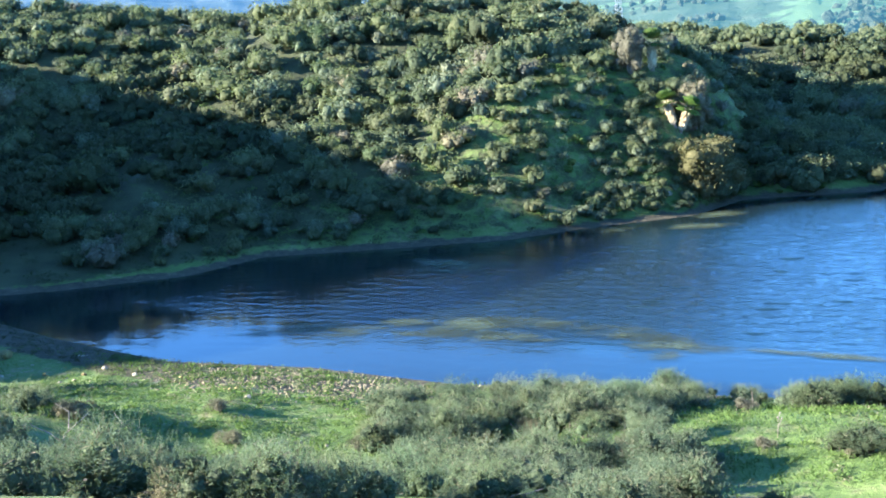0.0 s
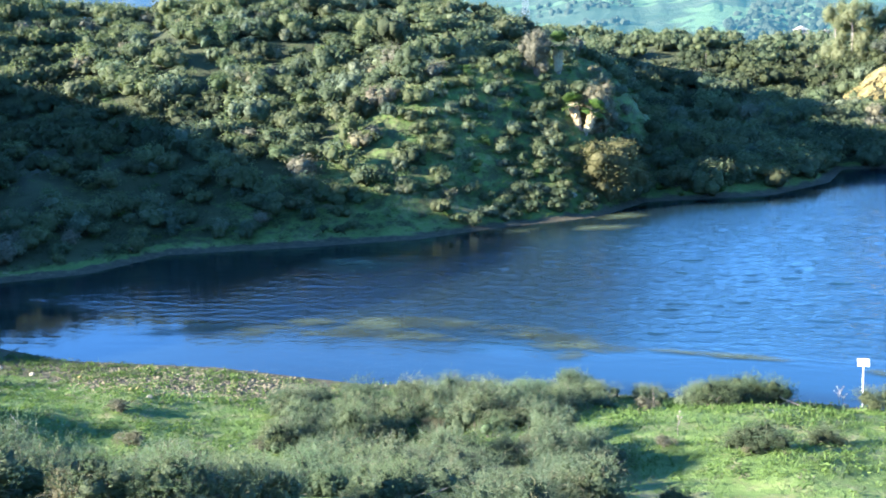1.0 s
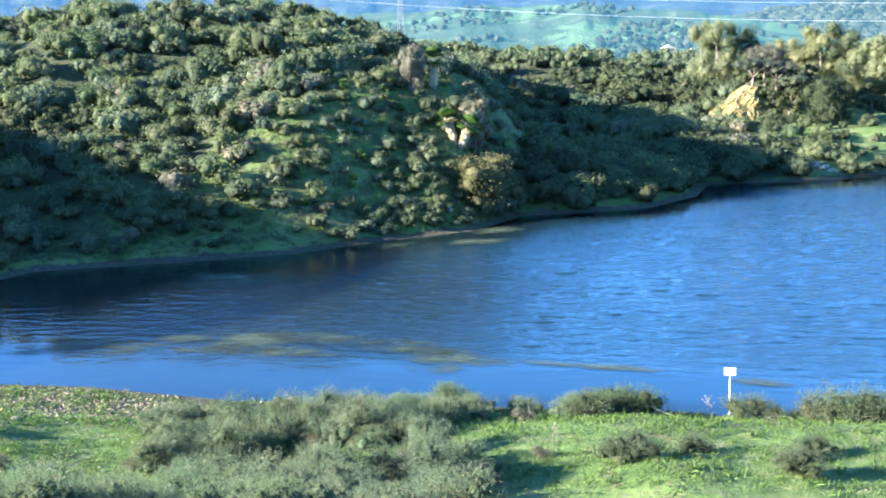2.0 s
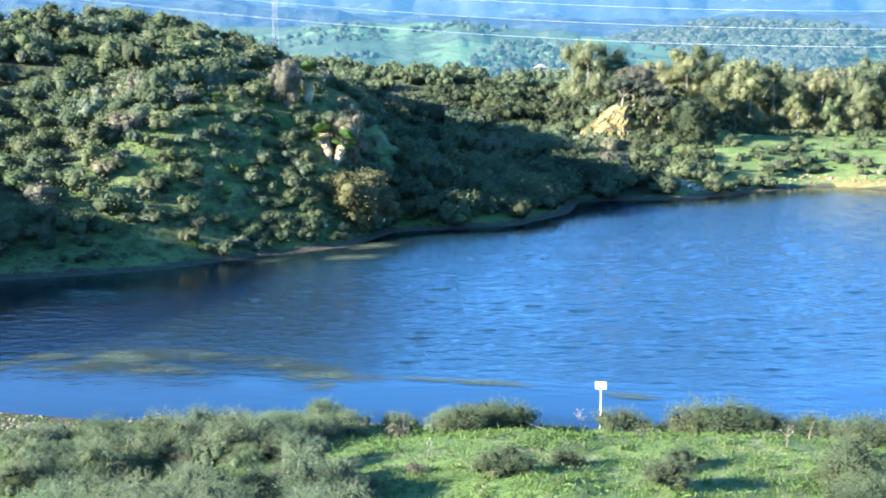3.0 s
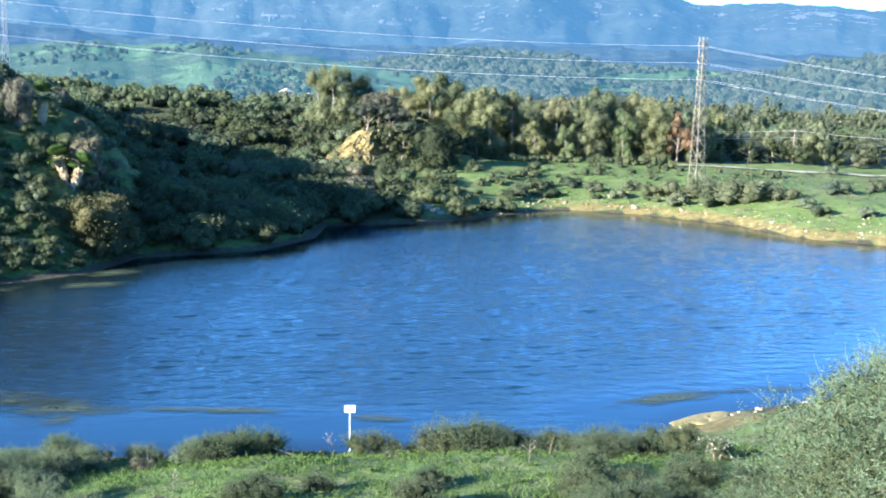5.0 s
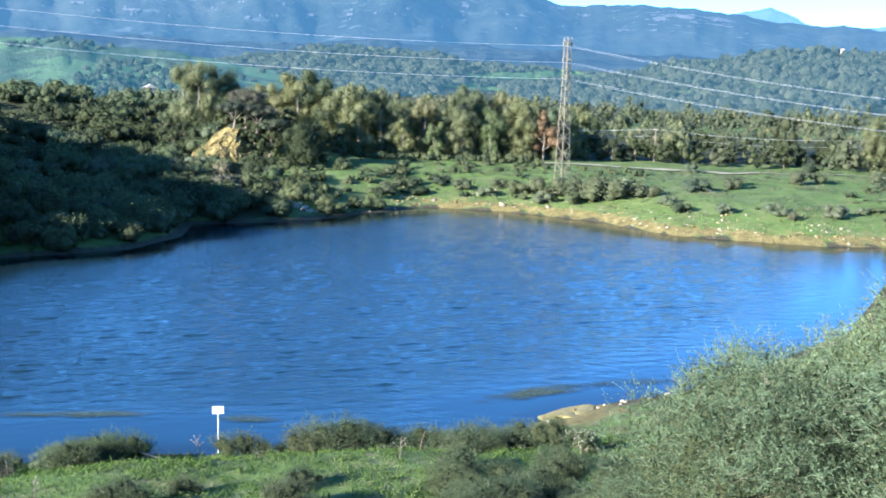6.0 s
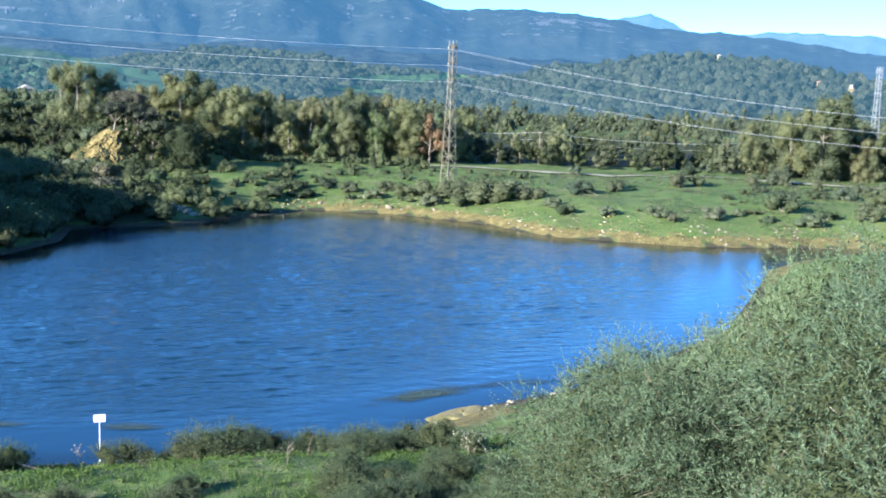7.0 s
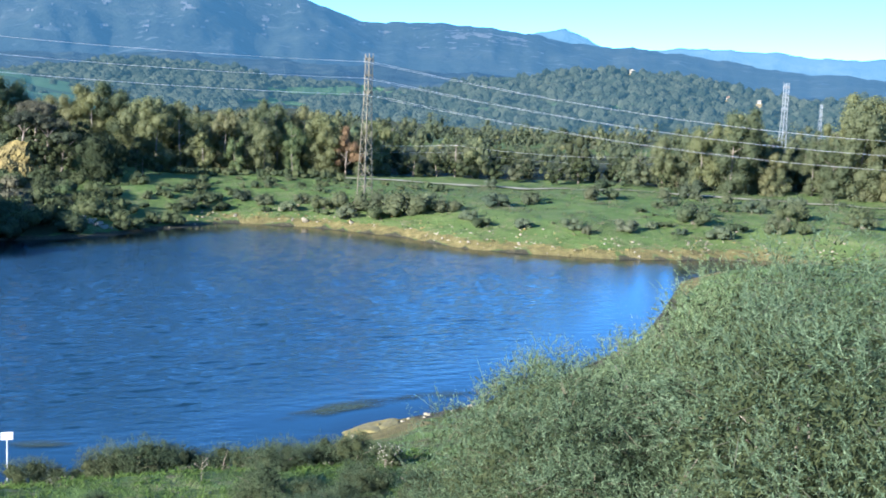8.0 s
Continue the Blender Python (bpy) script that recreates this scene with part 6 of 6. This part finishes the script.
# ---- far houses, dead wood and other small things ----


def make_house(az, d, z, w, l, h, turn, roof, label):
    x, y = polar(az, d)
    ob = thing("house", label, "house", pose(x, y, z, 0, 0, turn), "far houses")
    bm = bmesh.new()
    block(bm, 0, 0, h / 2 - 0.5, w, l, h + 1, 0.05)
    wall = part("wall", bm, CHALK, ob)
    # Dark block added below the walls so the house doesn't look afloat.
    bm = bmesh.new()
    block(bm, 0, 0, -3.2, w + 1.2, l + 1.2, 4.4, 0.1)
    part("terrace", bm, CLOD, ob, "dark block filling the gap under the house")
    bm = bmesh.new()
    e = 0.4
    a = [bm.verts.new(p) for p in ((-w / 2 - e, -l / 2 - e, h), (w / 2 + e, -l / 2 - e, h), (w / 2 + e, l / 2 + e, h), (-w / 2 - e, l / 2 + e, h), (0, -l / 2 - e, h + w * 0.28), (0, l / 2 + e, h + w * 0.28))]
    for q in ((0, 4, 5, 3), (1, 2, 5, 4), (0, 1, 4), (2, 3, 5), (0, 3, 2, 1)):
        bm.faces.new([a[i] for i in q])
    part("roof", bm, roof, ob)
    for k in (-0.28, 0.28):
        bm = bmesh.new()
        block(bm, k * w, -l / 2 - 0.01, h * 0.55, 0.9, 0.06, 1.1, 0.0)
        part("window", bm, BARK, wall)
    return ob


for az, el, d, w, roof, label in ((-3.2, -1.35, 500, 6.5, CHALK, "long white farm building below the pasture"), (-2.1, -1.4, 500, 3.5, CHALK, "small white house below the pasture"), (-0.6, -1.75, 480, 4, CHALK, "small white house among the trees"),
                                  (17.5, -2.05, 480, 6, CHALK, "white farmhouse beyond the grove"), (21.4, -2.7, 420, 4, CHALK, "white farmhouse in the valley"), (28.7, 1.22, 985, 6, CHALK, "white house on the hilltop"),
                                  (33.2, 0.2, 880, 4, ROOF, "red-roofed house on the wooded hill"), (30.6, 0.5, 900, 4.5, ROOF, "red-roofed house on the wooded hill"),
                                  (25.8, 0.55, 900, 4, CHALK, "white house on the wooded hill"), (34.6, 0.1, 860, 4, CHALK, "white house on the wooded hill")):
    make_house(az, d, 20 + d * math.tan(radians(el)) - 2.2, w * (0.8 if d < 800 else 0.55), w * 0.45, 1.3 if w > 5 else 1.0, 15 - az, roof, label)


def stick(pts, r, label, name="dead_branch", mat=BARK_PALE, group="dead wood on the near bank"):
    bm = bmesh.new()
    tube(bm, pts, [r * (1 - 0.75 * i / (len(pts) - 1)) for i in range(len(pts))], 6)
    me = bpy.data.meshes.new(name)
    bm.to_mesh(me)
    bm.free()
    me.materials.append(mat)
    return solo(name, me, label, "branch", group)


def on(x, y, up=0.0):
    return Vector((x, y, gz(x, y) + up))


stick([on(-4.2, 55.3, 0.9), on(-3.6, 55.1, 0.5), on(-2.6, 54.9, 0.15), on(-2.0, 54.7, 0.02)], 0.05, "bleached fallen branch lying on the grass")
stick([on(-4.0, 55.2, 0.05), on(-3.3, 55.2, 0.4), on(-2.9, 55.3, 0.55)], 0.04, "bleached broken branch in the grass")
stick([on(9.6, 55.6, -0.2), on(9.7, 55.6, 0.7), on(9.9, 55.7, 1.3)], 0.035, "weathered wooden stake beside the shrubs", "stake", BARK)
stick([on(-9.3, 53.6, -0.2), on(-9.35, 53.6, 0.6), on(-9.4, 53.6, 1.1)], 0.03, "weathered wooden stake beside the shrubs", "stake", BARK)
stick([on(-12.6, 52.2, -0.1), on(-12.9, 52.2, 0.6), on(-13.3, 52.3, 1.2)], 0.03, "leaning bleached stake beside the shrubs", "stake", BARK)
stick([on(-18.9, 48.2, 0.0), on(-19.4, 48.3, 0.5), on(-20.1, 48.6, 1.1), on(-20.4, 48.7, 1.5)], 0.03, "leaning bare stick beside the dry bush", "stake", BARK)
for x, y, s in ((-32.0, 33.6, 1.0), (-30.4, 34.2, 0.9), (-24.4, 36.0, 0.8)):
    for k in range(3):
        a = 2.1 * k + x
        stick([on(x, y, 0.2), on(x, y, 0.6) + Vector((0.4 * math.cos(a), 0.4 * math.sin(a), 0)) * s, on(x, y, 0.9) + Vector((1.0 * math.cos(a + 0.4), 1.0 * math.sin(a + 0.4), 0.2)) * s,
               on(x, y, 1.15) + Vector((1.3 * math.cos(a + 0.9), 1.3 * math.sin(a + 0.9), 0.3)) * s], 0.035 * s, "bare bleached branch rising from the shrubs")


def make_stalk(x, y, tall, seed):
    """A dry thistle stalk with a few seed heads."""
    r = np.random.RandomState(seed)
    ob = thing("thistle_stalk", "dry pale thistle stalk with seed heads", "plant", pose(x, y, gz(x, y)), "dry stalks on the near bank")
    bm = bmesh.new()
    tube(bm, [(0, 0, -0.1), (0.03, 0, tall * 0.5), (0.06, 0.02, tall)], [0.016, 0.013, 0.008], 5)
    stem = part("stem", bm, BARK, ob)
    for k in range(4):
        a, h = r.uniform(0, 6.28), tall * r.uniform(0.6, 1.0)
        tip = Vector((0.25 * math.cos(a), 0.25 * math.sin(a), h + 0.1))
        bm = bmesh.new()
        tube(bm, [(0.04, 0.01, h - 0.15), tip], [0.012, 0.008], 4)
        bmesh.ops.create_icosphere(bm, subdivisions=1, radius=0.04, matrix=Matrix.Translation(tip))
        part("seed_head", bm, BARK_PALE, stem)
    return ob


for i, (x, y, t) in enumerate(((-1.2, 57.9, 1.1), (-1.0, 57.7, 0.8), (-7.0, 45.5, 0.9), (7.6, 49, 1.1))):
    make_stalk(x, y, t, 700 + i)

# a shrub in white flower among the broom
flower = thing("flowering_shrub", "shrub with clusters of small white flowers", "shrub", stand(15.6, 48.2, 0, 0.9))
r = np.random.RandomState(91)
lobes = shrub_lobes(r, 1.2, 1.6, 8)
v, f, core = lobes_leaves(r, lobes, 1700, 0.16, 0.045, -0.3, 1.0, 4)
part("foliage", mesh_np("foliage", v, f, LEAF_SCRUB, core), None, flower)
v, f, core = lobes_leaves(r, [(a, b, c, d * 1.06, e) for a, b, c, d, e in lobes], 420, 0.08, 0.06, 0.0, 0.4, 0)
part("blossom", mesh_np("blossom", v, f, CHALK), None, flower, "small white blossom")
add_stems(r, flower, 1.2, 1.6)


def make_dead_tree(x, y, tall, seed):
    """A bare pale tree: trunk and forking boughs."""
    r = np.random.RandomState(seed)
    ob = thing("dead_tree", "bare white-barked dead tree in the woodland", "tree", pose(x, y, gz(x, y)), "dead trees")
    bm = bmesh.new()
    tube(bm, [(0, 0, -0.4), (0.1, 0, tall * 0.3), (0.0, 0.1, tall * 0.55)], [0.18, 0.14, 0.10], 7)
    trunk = part("trunk", bm, BARK_PALE, ob)
    for k in range(7):
        a, h = k * 0.9 + r.uniform(-0.3, 0.3), tall * r.uniform(0.35, 0.55)
        e = Vector((math.cos(a), math.sin(a), 0))
        bm = bmesh.new()
        tube(bm, [(0, 0, h), e * tall * 0.13 + Vector((0, 0, h + tall * 0.16)), e * tall * r.uniform(0.18, 0.3) + Vector((0, 0, h + tall * r.uniform(0.28, 0.45)))], [0.08, 0.05, 0.02], 5)
        part("bough", bm, BARK_PALE, trunk)
    return ob


make_dead_tree(*polar(29.3, 228), 7.5, 5), make_dead_tree(*polar(26.6, 231), 6, 6)
